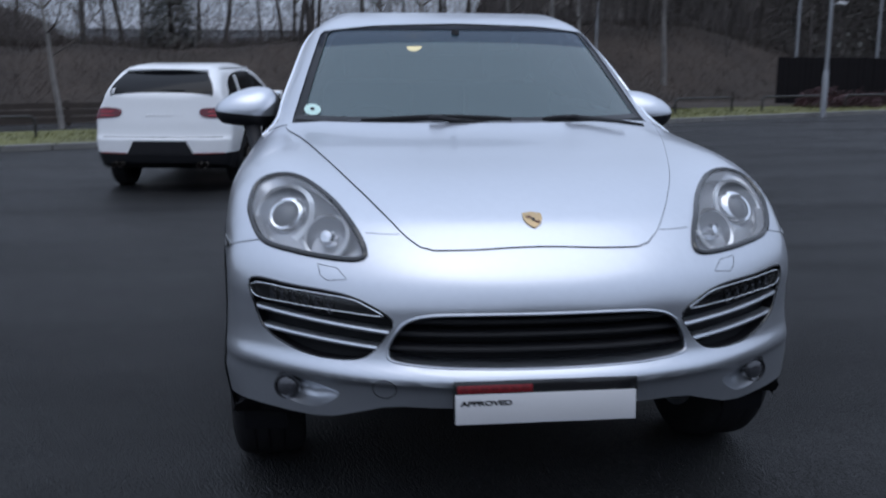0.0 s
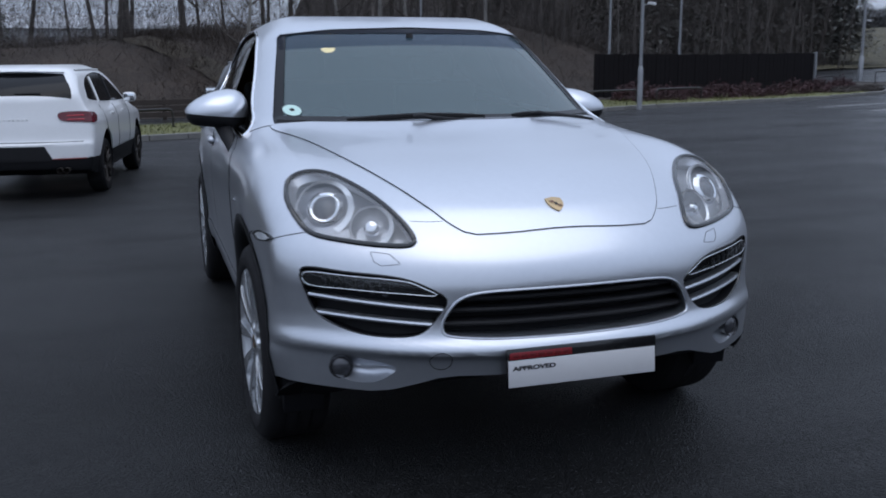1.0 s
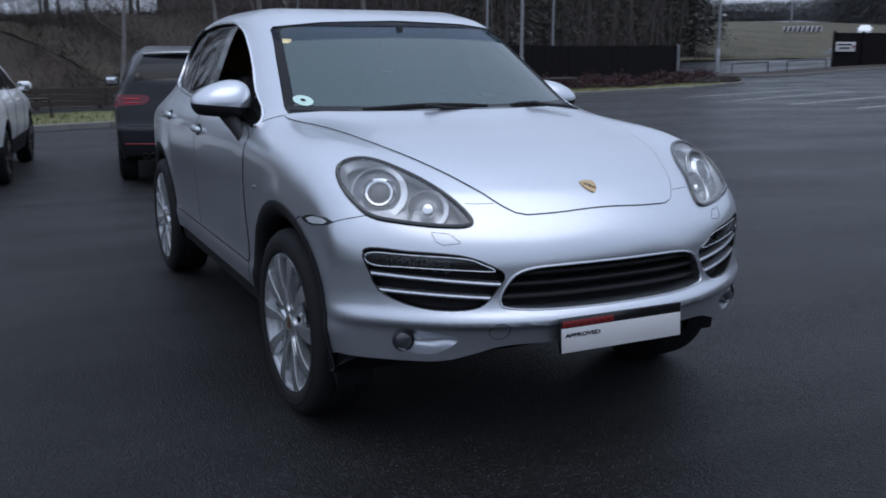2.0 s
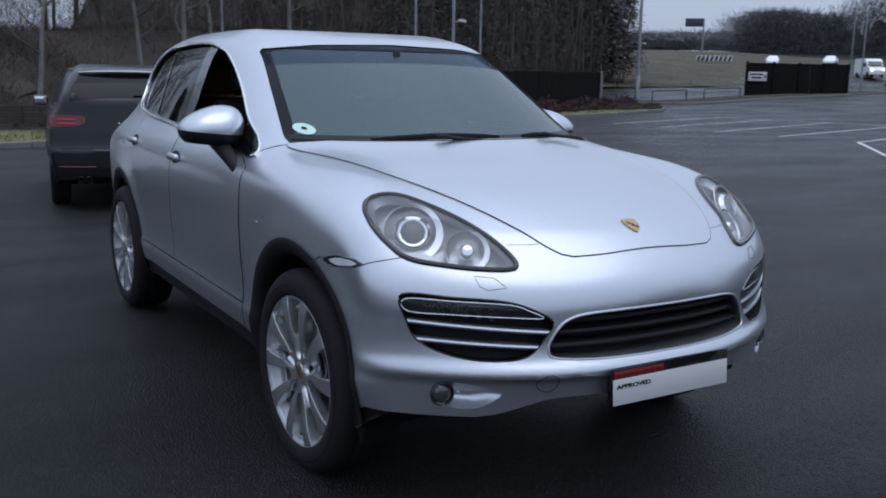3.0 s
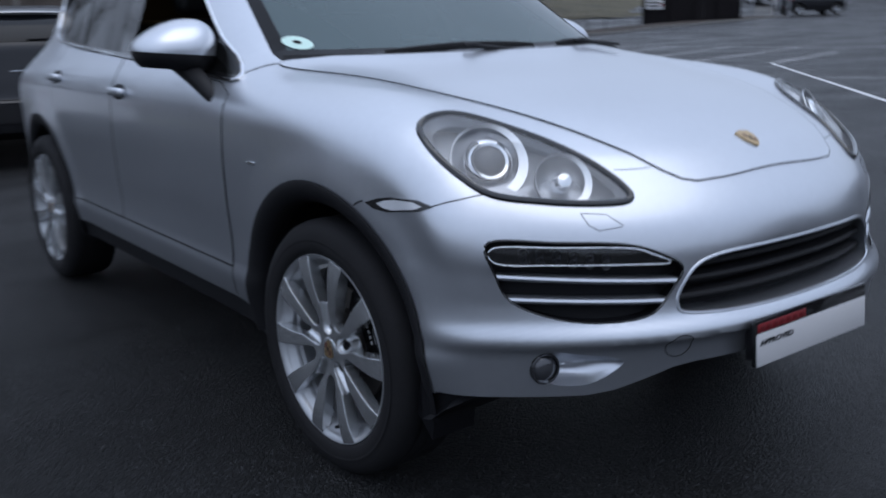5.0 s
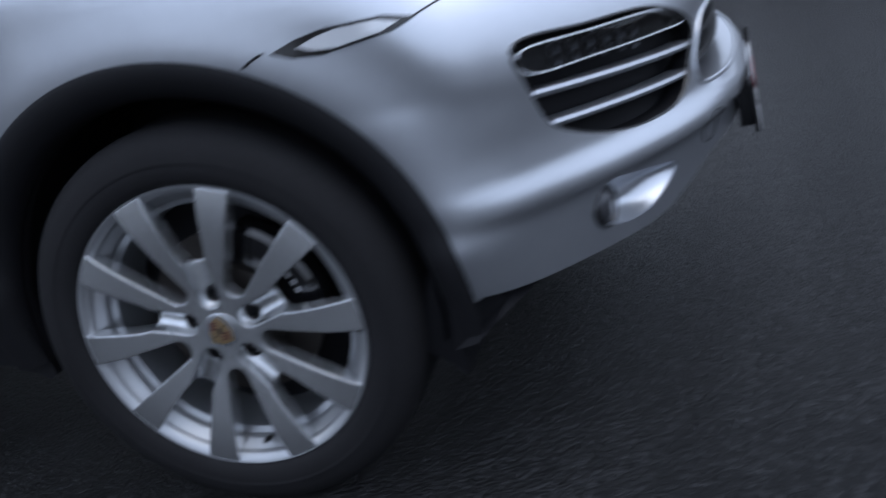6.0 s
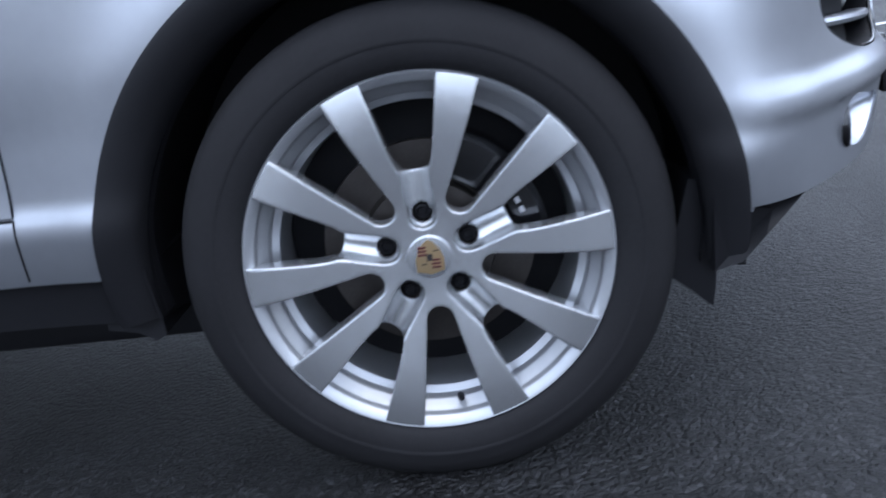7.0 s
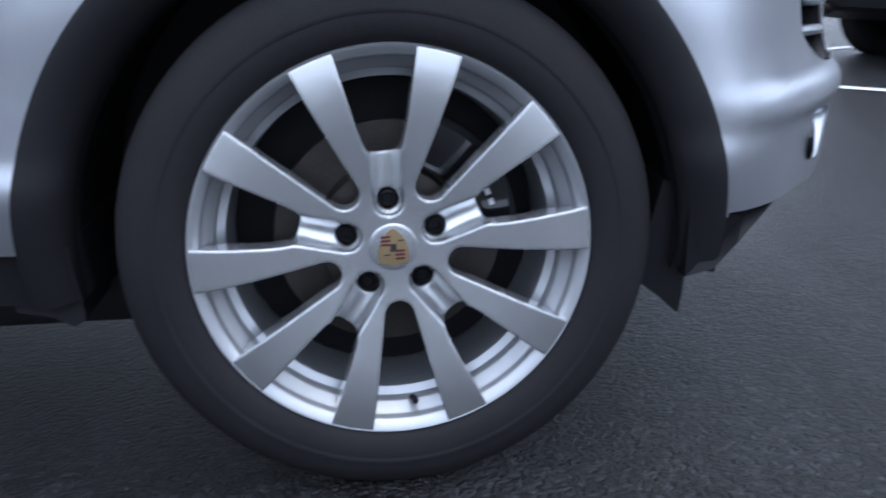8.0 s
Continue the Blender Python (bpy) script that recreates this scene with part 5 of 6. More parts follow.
BARK = material("grey_bark", (0.040, 0.034, 0.030), 0.85, 0.0, 0.4, 3.0, 0.6, 30)
BIRCH = material("birch_bark", (0.17, 0.16, 0.15), 0.75, 0.0, 0.5, 2.5, 0.4, 30)
TWIG = material("bare_twigs", (0.082, 0.070, 0.064), 0.9, 0.0, 0.35, 0.4)
NEEDLE = material("conifer_needles", (0.112, 0.114, 0.104), 0.8, 0.0, 0.4, 0.6)
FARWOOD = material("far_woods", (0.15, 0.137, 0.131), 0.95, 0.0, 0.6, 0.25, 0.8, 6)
REDLEAF = material("red_shrub_leaves", (0.042, 0.014, 0.016), 0.7, 0.0, 0.5, 3.0)
BOARD = material("weathered_board", (0.036, 0.026, 0.020), 0.75, 0.0, 0.35, 3.0, 0.4, 60)
DARKBOARD = material("black_stained_board", (0.0085, 0.0072, 0.0082), 0.85, 0.0, 0.35, 3.0, 0.3, 60, Specular_IOR_Level=0.12)
GALV = material("galvanised_steel", (0.27, 0.28, 0.295), 0.5, 0.5, 0.15, 4.0)
STEM = material("young_trunks", (0.066, 0.057, 0.052), 0.85, 0.0, 0.5, 1.5)
# Distance haze is put into the base colour of these two twig materials.
MIST = material("mist_tinted_twigs", (0.17, 0.175, 0.185), 0.95, 0.0, 0.4, 0.2)
HAZEWOOD = material("haze_tinted_twigs", (0.085, 0.085, 0.088), 0.95, 0.0, 0.5, 0.2)
HOOPPAINT = material("black_rail_paint", (0.016, 0.014, 0.013), 0.45)
CLAD = material("pale_cladding", (0.42, 0.43, 0.45), 0.6, 0.0, 0.15, 0.6)

xs = np.concatenate([np.linspace(-1500, -70, 10), np.linspace(-60, 110, 120), np.linspace(130, 1500, 10)])
ys = np.concatenate([np.linspace(-1500, -50, 10), np.linspace(-40, 120, 110), np.linspace(140, 1500, 10)])
nx, ny = len(xs), len(ys)
verts = [(x, y, float(level(x, y))) for x in xs for y in ys]
faces = [(i * ny + j, (i + 1) * ny + j, (i + 1) * ny + j + 1, i * ny + j + 1) for i in range(nx - 1) for j in range(ny - 1)]
tagged(part("ground", (verts, faces), ASPHALT), "dark wet asphalt of a car park", "ground", kind="structure")

KERB = loop([(-60, -8, 0), (-30, 4.4, 0), (-15, 11.1, 0), (-6.75, 14.8, 0), (-0.6, 18.1, 0), (4.0, 19.2, 0), (9.0, 20.9, 0), (14.5, 23.7, 0), (21.3, 26.4, 0), (28.5, 29.0, 0)], 150, False)


def aside(line, d):
    """The line moved d metres to the left of its run."""
    out = []
    for i, p in enumerate(line):
        t = (line[min(i + 1, len(line) - 1)] - line[max(i - 1, 0)]).normalized()
        out.append(Vector((p.x - t.y * d, p.y + t.x * d, 0)))
    return out


def strip(line, stops, height):
    """A sheet along a line: stops are the distances aside; height(p, d) is its z."""
    rows = [aside(line, d) for d in stops]
    verts = [(p.x, p.y, height(p, d)) for row, d in zip(rows, stops) for p in row]
    n = len(line)
    return verts, [(r * n + i, r * n + i + 1, r * n + n + i + 1, r * n + n + i) for r in range(len(stops) - 1) for i in range(n - 1)]


def ground_at(p):
    return float(level(p.x, p.y))


def kerbstones(name, line, label, group):
    """Single kerb stones, each a block with a bullnosed edge."""
    ob = thing(name, label, "kerb", kind="structure")
    stone = mesh_of(*box(0.9, 0.13, 0.24, (0, 0, 0.0), 0.014, 1))
    stone.materials.append(STONE)
    total = [0.0]
    for a, b in zip(line, line[1:]):
        total.append(total[-1] + (b - a).length)
    for d in np.arange(0.46, total[-1], 0.915):
        i = min(int(np.searchsorted(total, d)) - 1, len(line) - 2)
        f = (d - total[i]) / (total[i + 1] - total[i])
        p = line[i].lerp(line[i + 1], f)
        t = line[i + 1] - line[i]
        piece = new("kerbstone", stone)
        piece.parent = ob
        piece.matrix_local = pose(p.x, p.y, ground_at(p) + 0.005 + random.uniform(-0.006, 0.006), 0, 0, math.degrees(math.atan2(t.y, t.x)) + random.uniform(-0.4, 0.4))
    return ob


near_kerb = [p for p in KERB if p.x > -30]
tagged(part("verge", strip(KERB, [0.05, 1.0, 2.0, 3.0, 3.9], lambda p, d: ground_at(p) + 0.112 + 0.03 * noise.noise((p.x * 0.7, p.y * 0.7, 0))), GRASS), "narrow damp grass verge behind the kerb", "grass", kind="structure")

# grass blades on the verge
rng = np.random.default_rng(4)


def tufts(n, pick, height, width, spread=0.5):
    """Loose blades: thin upright triangles."""
    verts, faces = [], []
    for _ in range(n):
        p = pick()
        u = rng.uniform(0, 6.283)
        h = height * rng.uniform(0.5, 1.3)
        lean = rng.normal(0, spread * h, 2)
        w = width * rng.uniform(0.6, 1.4)
        i = len(verts)
        verts += [(p[0] - w * math.cos(u), p[1] - w * math.sin(u), p[2]), (p[0] + w * math.cos(u), p[1] + w * math.sin(u), p[2]), (p[0] + lean[0], p[1] + lean[1], p[2] + h)]
        faces.append((i, i + 1, i + 2))
    return verts, faces


def on_verge(lo=0.1, hi=3.8, span=(45, 149)):
    i = int(rng.uniform(*span))
    p = aside(KERB[max(i - 1, 0):i + 2], rng.uniform(lo, hi))[1 if i else 0]
    return p.x + rng.uniform(-0.4, 0.4), p.y + rng.uniform(-0.3, 0.3), ground_at(p) + 0.10


tagged(part("grass", tufts(9000, on_verge, 0.09, 0.012), GRASS), "short winter grass on the verge", "grass", kind="stuff")


# the bank behind the service road
def bank_height(p, d):
    h = 2.3 + 1.1 * smooth(p.x, -8, 8) - 1.6 * smooth(p.x, 16, 27)
    z = float(h) * smooth(d, 8.5, 19) + ground_at(p) + 0.02
    return z + (0.35 * noise.noise((p.x * 0.25, p.y * 0.25, 3)) + 0.16 * noise.noise((p.x * 0.9, p.y * 0.9, 5))) * smooth(d, 8.3, 12)


tagged(part("bank", strip(KERB, [8.2, 9, 10, 11, 12.2, 13.5, 15, 16.5, 18, 20, 23, 28, 36, 60], bank_height), SCRUB), "brown winter bank of dead bracken and scrub", "bank", kind="structure")


def on_bank(lo=8.6, hi=24, span=(40, 149)):
    i = int(rng.uniform(*span))
    d = rng.uniform(lo, hi)
    p = aside(KERB[max(i - 1, 0):i + 2], d)[1 if i else 0]
    p = Vector((p.x + rng.uniform(-0.6, 0.6), p.y + rng.uniform(-0.6, 0.6), 0))
    return p.x, p.y, bank_height(p, d) - 0.05


tagged(part("bracken", tufts(32000, on_bank, 0.5, 0.008, 0.8), SCRUB), "dead bracken and bramble stems on the bank", "scrub", kind="stuff")

# a worn track up the bank
track = loop([(2.1, 30.6, 0), (1.45, 31.7, 0), (0.7, 33.1, 0), (-0.2, 34.6, 0), (-1.6, 36.4, 0), (-3.2, 38.0, 0)], 40, False)


def bank_at(p):
    return bank_height(p, min((k.xy - p.xy).length for k in KERB))


verts = [(q.x, q.y, bank_at(q) + 0.05) for d in (-0.45, -0.15, 0.15, 0.45) for q in aside(track, d * 1.3)]
tagged(part("track", (verts, [(r * 40 + i, r * 40 + 40 + i, r * 40 + 41 + i, r * 40 + i + 1)[::-1] for r in range(3) for i in range(39)]), TRODDEN), "worn pale grassy track climbing the bank", "path", kind="structure")

# painted bays
LINES = [((19.75, 21.84), (28.83, 25.24)), ((19.72, 19.48), (29.18, 22.92)), ((19.44, 16.87), (29.49, 20.40)), ((19.5, 14.57), (29.92, 17.74)), ((28.83, 25.24), (30.3, 14.5)), ((19.6, 12.13), (26.5, 14.3)), ((19.6, 12.13), (1.0, -4.53)), ((15.39, 8.40), (17.4, 3.4)), ((6.28, 0.04), (8.2, -4.7)), ((4.30, -1.73), (6.2, -6.5)), ((8.26, 1.81), (10.2, -2.9)), ((10.3, 3.9), (12.4, -1.1))]
for a, b in LINES:
    a, b = Vector((*a, 0)), Vector((*b, 0))
    t = (b - a).normalized()
    s_ = Vector((-t.y, t.x, 0)) * 0.05
    k = max(2, int((b - a).length / 0.8))
    verts = []
    for i in range(k + 1):
        p = a.lerp(b, i / k)
        verts += [(q.x, q.y, ground_at(q) + 0.006) for q in (p - s_ * random.uniform(0.85, 1.1), p + s_ * random.uniform(0.85, 1.1))]
    tagged(part("bay_line", (verts, [(2 * i, 2 * i + 2, 2 * i + 3, 2 * i + 1) for i in range(k)]), PAINTLINE), "worn white painted parking bay line", "road marking", "bay lines", "structure")


# ---- rails, fences, posts ----
def hoop_rail(a, b, height=0.47):
    """A low hooped rail: two posts and a bar with rounded corners."""
    a, b = Vector((*a, 0)), Vector((*b, 0))
    za, zb = ground_at(a) + 0.08, ground_at(b) + 0.08
    ob = thing("hoop_rail", "low black hooped steel rail on the verge", "rail", Matrix.Translation((a.x, a.y, za)), "hoop rails")
    d = b - a
    d.z = zb - za
    r = 0.12
    t = d.normalized()
    up = Vector((0, 0, 1))
    path = [t * 0.0 + up * (height - r)] + [t * r * (1 - math.cos(u)) + up * (height - r + r * math.sin(u)) for u in np.linspace(0.2, 1.57, 6)]
    end = [d - t * (q.dot(t)) + up * q.z for q in path]
    part("top_bar", tube(path + end[::-1], 0.032, False, 10), HOOPPAINT, ob)
    for q in (Vector(), d):
        part("post", tube([q - up * 0.2, q + up * (height - r + 0.005)], 0.032, False, 10), HOOPPAINT, ob)
    return ob


for a, b in (((-9.2, 15.8), (-6.85, 16.9)), ((-13.6, 13.9), (-11.2, 15.0)), ((-2.95, 19.75), (-0.6, 20.85)), ((2.0, 21.7), (4.4, 22.5)), ((9.2, 22.9), (11.35, 23.9)), ((12.6, 24.5), (15.2, 25.7)), ((16.3, 26.2), (18.8, 27.2)), ((28.9, 34.4), (31.6, 35.2)), ((33.5, 34.5), (37.2, 35.65)), ((39.3, 36.3), (43.9, 37.7))):
    hoop_rail(a, b, 0.47 if a[0] < 30 else 0.62)


def plank_fence(line, label):
    """Posts and three rows of boards."""
    ob = thing("plank_fence", label, "fence")
    plank = mesh_of(*box(2.3, 0.04, 0.155, (0, 0, 0), 0.006, 1))
    plank.materials.append(BOARD)
    post = mesh_of(*box(0.11, 0.11, 0.72, (0, 0, 0), 0.008, 1))
    post.materials.append(BOARD)
    for a, b in zip(line, line[1:]):
        t = b - a
        turn = math.degrees(math.atan2(t.y, t.x))
        mid = (a + b) / 2
        z = ground_at(mid)
        o = new("post", post)
        o.parent, o.matrix_local = ob, pose(a.x, a.y, z + 0.33, 0, 0, turn)
        for k in range(3):
            o = new("plank", plank)
            o.parent, o.matrix_local = ob, pose(mid.x, mid.y - 0.07, z + 0.17 + 0.19 * k + random.uniform(-0.01, 0.01), random.uniform(-1, 1), random.uniform(-0.5, 0.5), turn)
    return ob


rail_line = loop([p for p in aside(KERB, 7.6) if -34 < p.x < 10], 20, False)
plank_fence(rail_line, "low weathered plank fence below the bank")


def solid_fence(name, a, b, panels, low, high, label, end_post=True):
    """Close-boarded panels between posts."""
    a, b = Vector(a), Vector(b)
    ob = thing(name, label, "fence")
    t = (b - a) / panels
    turn = math.degrees(math.atan2(t.y, t.x))
    n = 9
    wide = t.length / n
    slat = mesh_of(*box(wide - 0.012, 0.03, high - low, (0, 0, (high - low) / 2), 0.004, 1))
    slat.materials.append(DARKBOARD)
    post = mesh_of(*box(0.12, 0.14, high - low + 0.2, (0, 0, (high - low) / 2), 0.01, 1))
    post.materials.append(GALV if end_post else DARKBOARD)
    for i in range(panels):
        z = low + (ground_at(a + t * i) - ground_at(a)) * 0.5
        for k in range(n):
            p = a + t * (i + (k + 0.5) / n)
            o = new("board", slat)
            o.parent, o.matrix_local = ob, pose(p.x, p.y + random.uniform(-0.01, 0.01), z + random.uniform(-0.015, 0.015), 0, 0, turn)
    for i in (range(panels + 1) if not end_post else (panels,)):
        p = a + t * i
        o = new("post", post)
        o.parent, o.matrix_local = ob, pose(p.x, p.y - 0.03, low, 0, 0, turn)
    return ob


solid_fence("screen_fence", (15.2, 29.0, 0), (28.9, 33.4, 0), 6, 0.15, 1.8, "long black close-boarded fence beyond the shrubs")
yard = solid_fence("screen_fence", (48.9, 41.7, 0), (58.6, 40.8, 0), 4, 0.5, 2.85, "tall dark boarded yard fence with a sign", False)
notice = thing("notice_board", "white notice fixed to the dark fence", "sign", pose(49.75, 41.45, 1.93, 0, 0, -5.3))
part("panel", box(1.65, 0.03, 0.62, (0, 0, 0), 0.005), PLATEWHITE, notice)
for z, w in ((0.14, 1.2), (-0.08, 0.9)):
    part("text_bar", box(w, 0.01, 0.11, (-0.1, -0.02, z)), INK, notice)
part("emblem", box(0.2, 0.01, 0.2, (0.66, -0.02, 0.0), 0.004), RED, notice)


def lamp_post(x, y, tall=8.0, bracket=True, thick=0.06):
    z = float(level(x, y)) + 0.05
    ob = thing("lamp_post", "tall grey galvanised steel lamp post", "lamp post", pose(x, y, z), "lamp posts")
    part("base", tube([(0, 0, -0.2), (0, 0, 1.25), (0, 0, 1.32)], [thick * 1.5, thick * 1.5, thick * 1.05], False, 14), GALV, ob)
    part("shaft", tube([(0, 0, 1.3), (0, 0, tall)], [thick, thick * 0.6], False, 12), GALV, ob)
    part("lantern", moved(box(0.24, 0.6, 0.12, (0, 0, 0), 0.04, 2), pose(0, -0.3, tall + 0.02)), GALV, ob)
    if bracket:
        arm = part("bracket", tube([(0, 0, 3.2), (0.22, -0.05, 3.22)], 0.02, False, 8), GALV, ob)
        part("camera_box", moved(box(0.26, 0.1, 0.09, (0, 0, 0), 0.02, 2), pose(0.3, -0.05, 3.24, 0, 8, 0)), PLATEWHITE, arm)
    return ob


for x, y, b in ((13.8, 23.0, True), (17.1, 31.4, False), (21.5, 33.2, False), (37.1, 39.6, True), (39.3, 42.1, False), (67.3, 45.8, False), (66.9, 46.6, False), (64.3, 41.3, False), (65.2, 41.0, True), (11.0, 38.0, False)):
    lamp_post(x, y, 9.0, b, 0.09 if x == 37.1 else 0.055)


# ---- plants ----
def bare_tree(seed, tall, mat, dense=1.0):
    """Trunk, three orders of limbs, and fine twigs: (trunk, crown)."""
    r = random.Random(seed)
    trunk, limbs, twigs = [], [], ([], [])
    lean = Vector((r.uniform(-0.12, 0.12), r.uniform(-0.08, 0.08), 1)).normalized()
    pts = [Vector()]
    for k in range(10):
        lean = (lean + Vector((r.uniform(-0.07, 0.07), r.uniform(-0.07, 0.07), 0.02))).normalized()
        pts.append(pts[-1] + lean * tall / 10)
    w = tall * 0.013
    trunk = tube([Vector((0, 0, -0.4))] + pts, [w * 1.5] + [w * (1 - 0.09 * k) for k in range(11)], False, 8)

    def grow(p, d, length, width, order):
        q, line = p, [p]
        for _ in range(4):
            d = (d + Vector((r.uniform(-0.22, 0.22), r.uniform(-0.22, 0.22), r.uniform(-0.02, 0.2)))).normalized()
            q = q + d * length / 4
            line.append(q)
        limbs.append(tube(line, [width * (1 - 0.19 * k) for k in range(5)], False, 4 if order else 5))
        if order < 2:
            for _ in range(int((4 if order else 5) * dense)):
                i = r.randint(1, 4)
                side = Vector((r.uniform(-1, 1), r.uniform(-1, 1), r.uniform(0.0, 0.9))).normalized()
                grow(line[i], (d + side * 0.9).normalized(), length * r.uniform(0.4, 0.65), width * 0.5, order + 1)
        else:
            for _ in range(int(9 * dense)):
                i = r.randint(1, 4)
                a = line[i]
                b = a + (d + Vector((r.uniform(-1, 1), r.uniform(-1, 1), r.uniform(-0.4, 0.8)))).normalized() * length * r.uniform(0.4, 0.9)
                c = Vector((r.uniform(-1, 1), r.uniform(-1, 1), 0)) * 0.012
                n = len(twigs[0])
                twigs[0].extend([a - c, a + c, b])
                twigs[1].append((n, n + 1, n + 2))

    for k in range(int(12 * dense)):
        i = r.randint(3, 10)
        u = r.uniform(0, 6.283)
        grow(pts[i], Vector((math.cos(u), math.sin(u), r.uniform(0.3, 1.0))).normalized(), tall * r.uniform(0.16, 0.3), w * 0.42, 0)
    return trunk, merge(*limbs, twigs)


def conifer(seed, tall):
    """A dark fir: a trunk and whorls of drooping sprays, each of many small needles' clumps."""
    r = random.Random(seed)
    trunk = tube([(0, 0, -0.3), (0, 0, tall)], [tall * 0.018, 0.03], False, 7)
    verts, faces = [], []
    for k in range(int(tall * 150)):
        h = r.uniform(0.08, 1.0)
        u = r.uniform(0, 6.283)
        reach = tall * 0.24 * (1.04 - h) ** 0.8 * r.uniform(0.35, 1.08)
        base = Vector((math.cos(u) * reach, math.sin(u) * reach, h * tall - reach * 0.28))
        for _ in range(7):
            p = base + Vector((r.gauss(0, 0.22), r.gauss(0, 0.22), r.gauss(0, 0.16)))
            d = Vector((math.cos(u) + r.uniform(-0.6, 0.6), math.sin(u) + r.uniform(-0.6, 0.6), r.uniform(-0.7, 0.2))) * r.uniform(0.16, 0.4)
            s_ = Vector((-d.y, d.x, r.uniform(-0.1, 0.1))) * 0.4
            n = len(verts)
            verts += [p - s_, p + s_, p + d]
            faces.append((n, n + 1, n + 2))
    return trunk, (verts, faces)


def plant(name, label, category, build, trunk_mat, crown_mat, spots, group):
    """Builds one plant and its copies at (x, y, z, turn, size)."""
    trunk, crown = build
    x, y, z, turn, size = spots[0]
    first = thing(name, label, category, pose(x, y, z, 0, 0, turn), group)
    first.scale = (size,) * 3
    part("trunk", trunk, trunk_mat, first)
    part("crown", crown, crown_mat, first)
    for x, y, z, turn, size in spots[1:]:
        twin = copy_thing(first, pose(x, y, z, 0, 0, turn))
        twin.scale = (size,) * 3


def spot(x, y, d=None):
    i = min(range(len(KERB)), key=lambda k: (KERB[k].xy - Vector((x, y))).length)
    d = (KERB[i].xy - Vector((x, y))).length
    p = Vector((x, y, 0))
    return x, y, bank_height(p, d) - 0.1 if d > 8.5 else ground_at(p) + 0.05


spread = random.Random(11)
stand_a, stand_b, stand_c = [], [], []
for k in range(30):
    x = -34 + k * 2.05 + spread.uniform(-0.8, 0.8)
    off = spread.uniform(15, 30)
    i = min(range(len(KERB)), key=lambda j: abs(KERB[j].x - x))
    p = aside(KERB, off)[i]
    (stand_a, stand_b, stand_c)[k % 3].append((*spot(p.x, p.y), spread.uniform(0, 360), spread.uniform(0.8, 1.25)))
for k in range(20):
    x = -30 + k * 1.8 + spread.uniform(-0.6, 0.6)
    (stand_a, stand_b, stand_c)[k % 3].append((x, 40 + 0.3 * (x + 30) + spread.uniform(-5, 8), 2.2, spread.uniform(0, 360), spread.uniform(0.7, 1.1)))
for k in range(34):
    x = 6 + k * 1.25 + spread.uniform(-0.8, 0.8)
    y = 44 + 0.55 * (x - 6) + spread.uniform(-3, 8)
    (stand_a, stand_b, stand_c)[k % 3].append((x, y, 2.0, spread.uniform(0, 360), spread.uniform(0.9, 1.4)))
plant("tree", "bare grey-brown deciduous tree on the bank", "tree", bare_tree(1, 9.0, BARK), BARK, TWIG, stand_a, "bank trees")
plant("tree", "bare winter tree with a dense twiggy crown", "tree", bare_tree(5, 10.5, BARK, 1.1), BARK, TWIG, stand_b, "bank trees")
plant("tree", "slender bare winter tree on the bank", "tree", bare_tree(9, 8.0, BARK, 0.9), BARK, TWIG, stand_c, "bank trees")
plant("birch", "slender pale-barked birch tree without leaves", "tree", bare_tree(21, 9.0, BIRCH, 0.8), BIRCH, TWIG, [(*spot(-7.7, 21.8), 30, 0.66), (*spot(1.95, 28.1), 200, 0.8), (*spot(7.4, 31.0), 100, 1.0), (*spot(8.6, 31.8), 300, 0.9), (*spot(6.2, 32.2), 20, 0.85), (*spot(13.5, 36), 80, 1.0)], "birches")
plant("conifer", "dark evergreen fir tree", "tree", conifer(3, 13.0), BARK, NEEDLE, [(52.6, 60.0, 2.0, 0, 1.0), (50.8, 62.5, 2.0, 40, 1.1), (51.0, 61.0, 2.0, 110, 1.15), (49.5, 62.0, 1.5, 0, 1.15), (46.0, 63.5, 1.5, 70, 1.2), (43.0, 61.0, 1.5, 140, 1.1), (52.5, 65.5, 1.8, 200, 1.0), (39.0, 60.0, 1.5, 20, 1.15), (35.0, 57.0, 1.5, 250, 1.1), (30.5, 55.0, 1.5, 310, 1.15), (-7.6, 38.5, 2.0, 0, 0.45), (55.0, 70.0, 2.2, 90, 1.1)], "conifers")


def thicket(n, pick, size, width, rise=1.1):
    """A tangle of fine stems: long thin triangles at all angles."""
    verts, faces = [], []
    p = np.array([pick() for _ in range(n)])
    d = rng.normal(0, 1, (n, 3)) * np.array([0.8, 0.5, rise])
    d *= (size * rng.uniform(0.4, 1.2, n) / np.linalg.norm(d, axis=1))[:, None]
    s_ = np.cross(d, rng.normal(0, 1, (n, 3)))
    s_ *= (width * rng.uniform(0.5, 1.5, n) / np.linalg.norm(s_, axis=1))[:, None]
    verts = np.stack([p - s_, p + s_, p + d], 1).reshape(-1, 3)
    return verts, [(3 * i, 3 * i + 1, 3 * i + 2) for i in range(n)]


def wood_height(x):
    """How tall the wood stands along its run: low where the sky shows over the bank."""
    return 5.0 - 3.6 * smooth(x, -20, -12) + 11.5 * smooth(x, 4, 15)


def in_wood():
    x = rng.uniform(-45, 58)
    y = 40 + 0.02 * max(x, 0) ** 1.75 + rng.uniform(-2, 9)
    h = wood_height(x)
    return x, y, 1.0 + h * rng.uniform(0, 1) ** 1.2


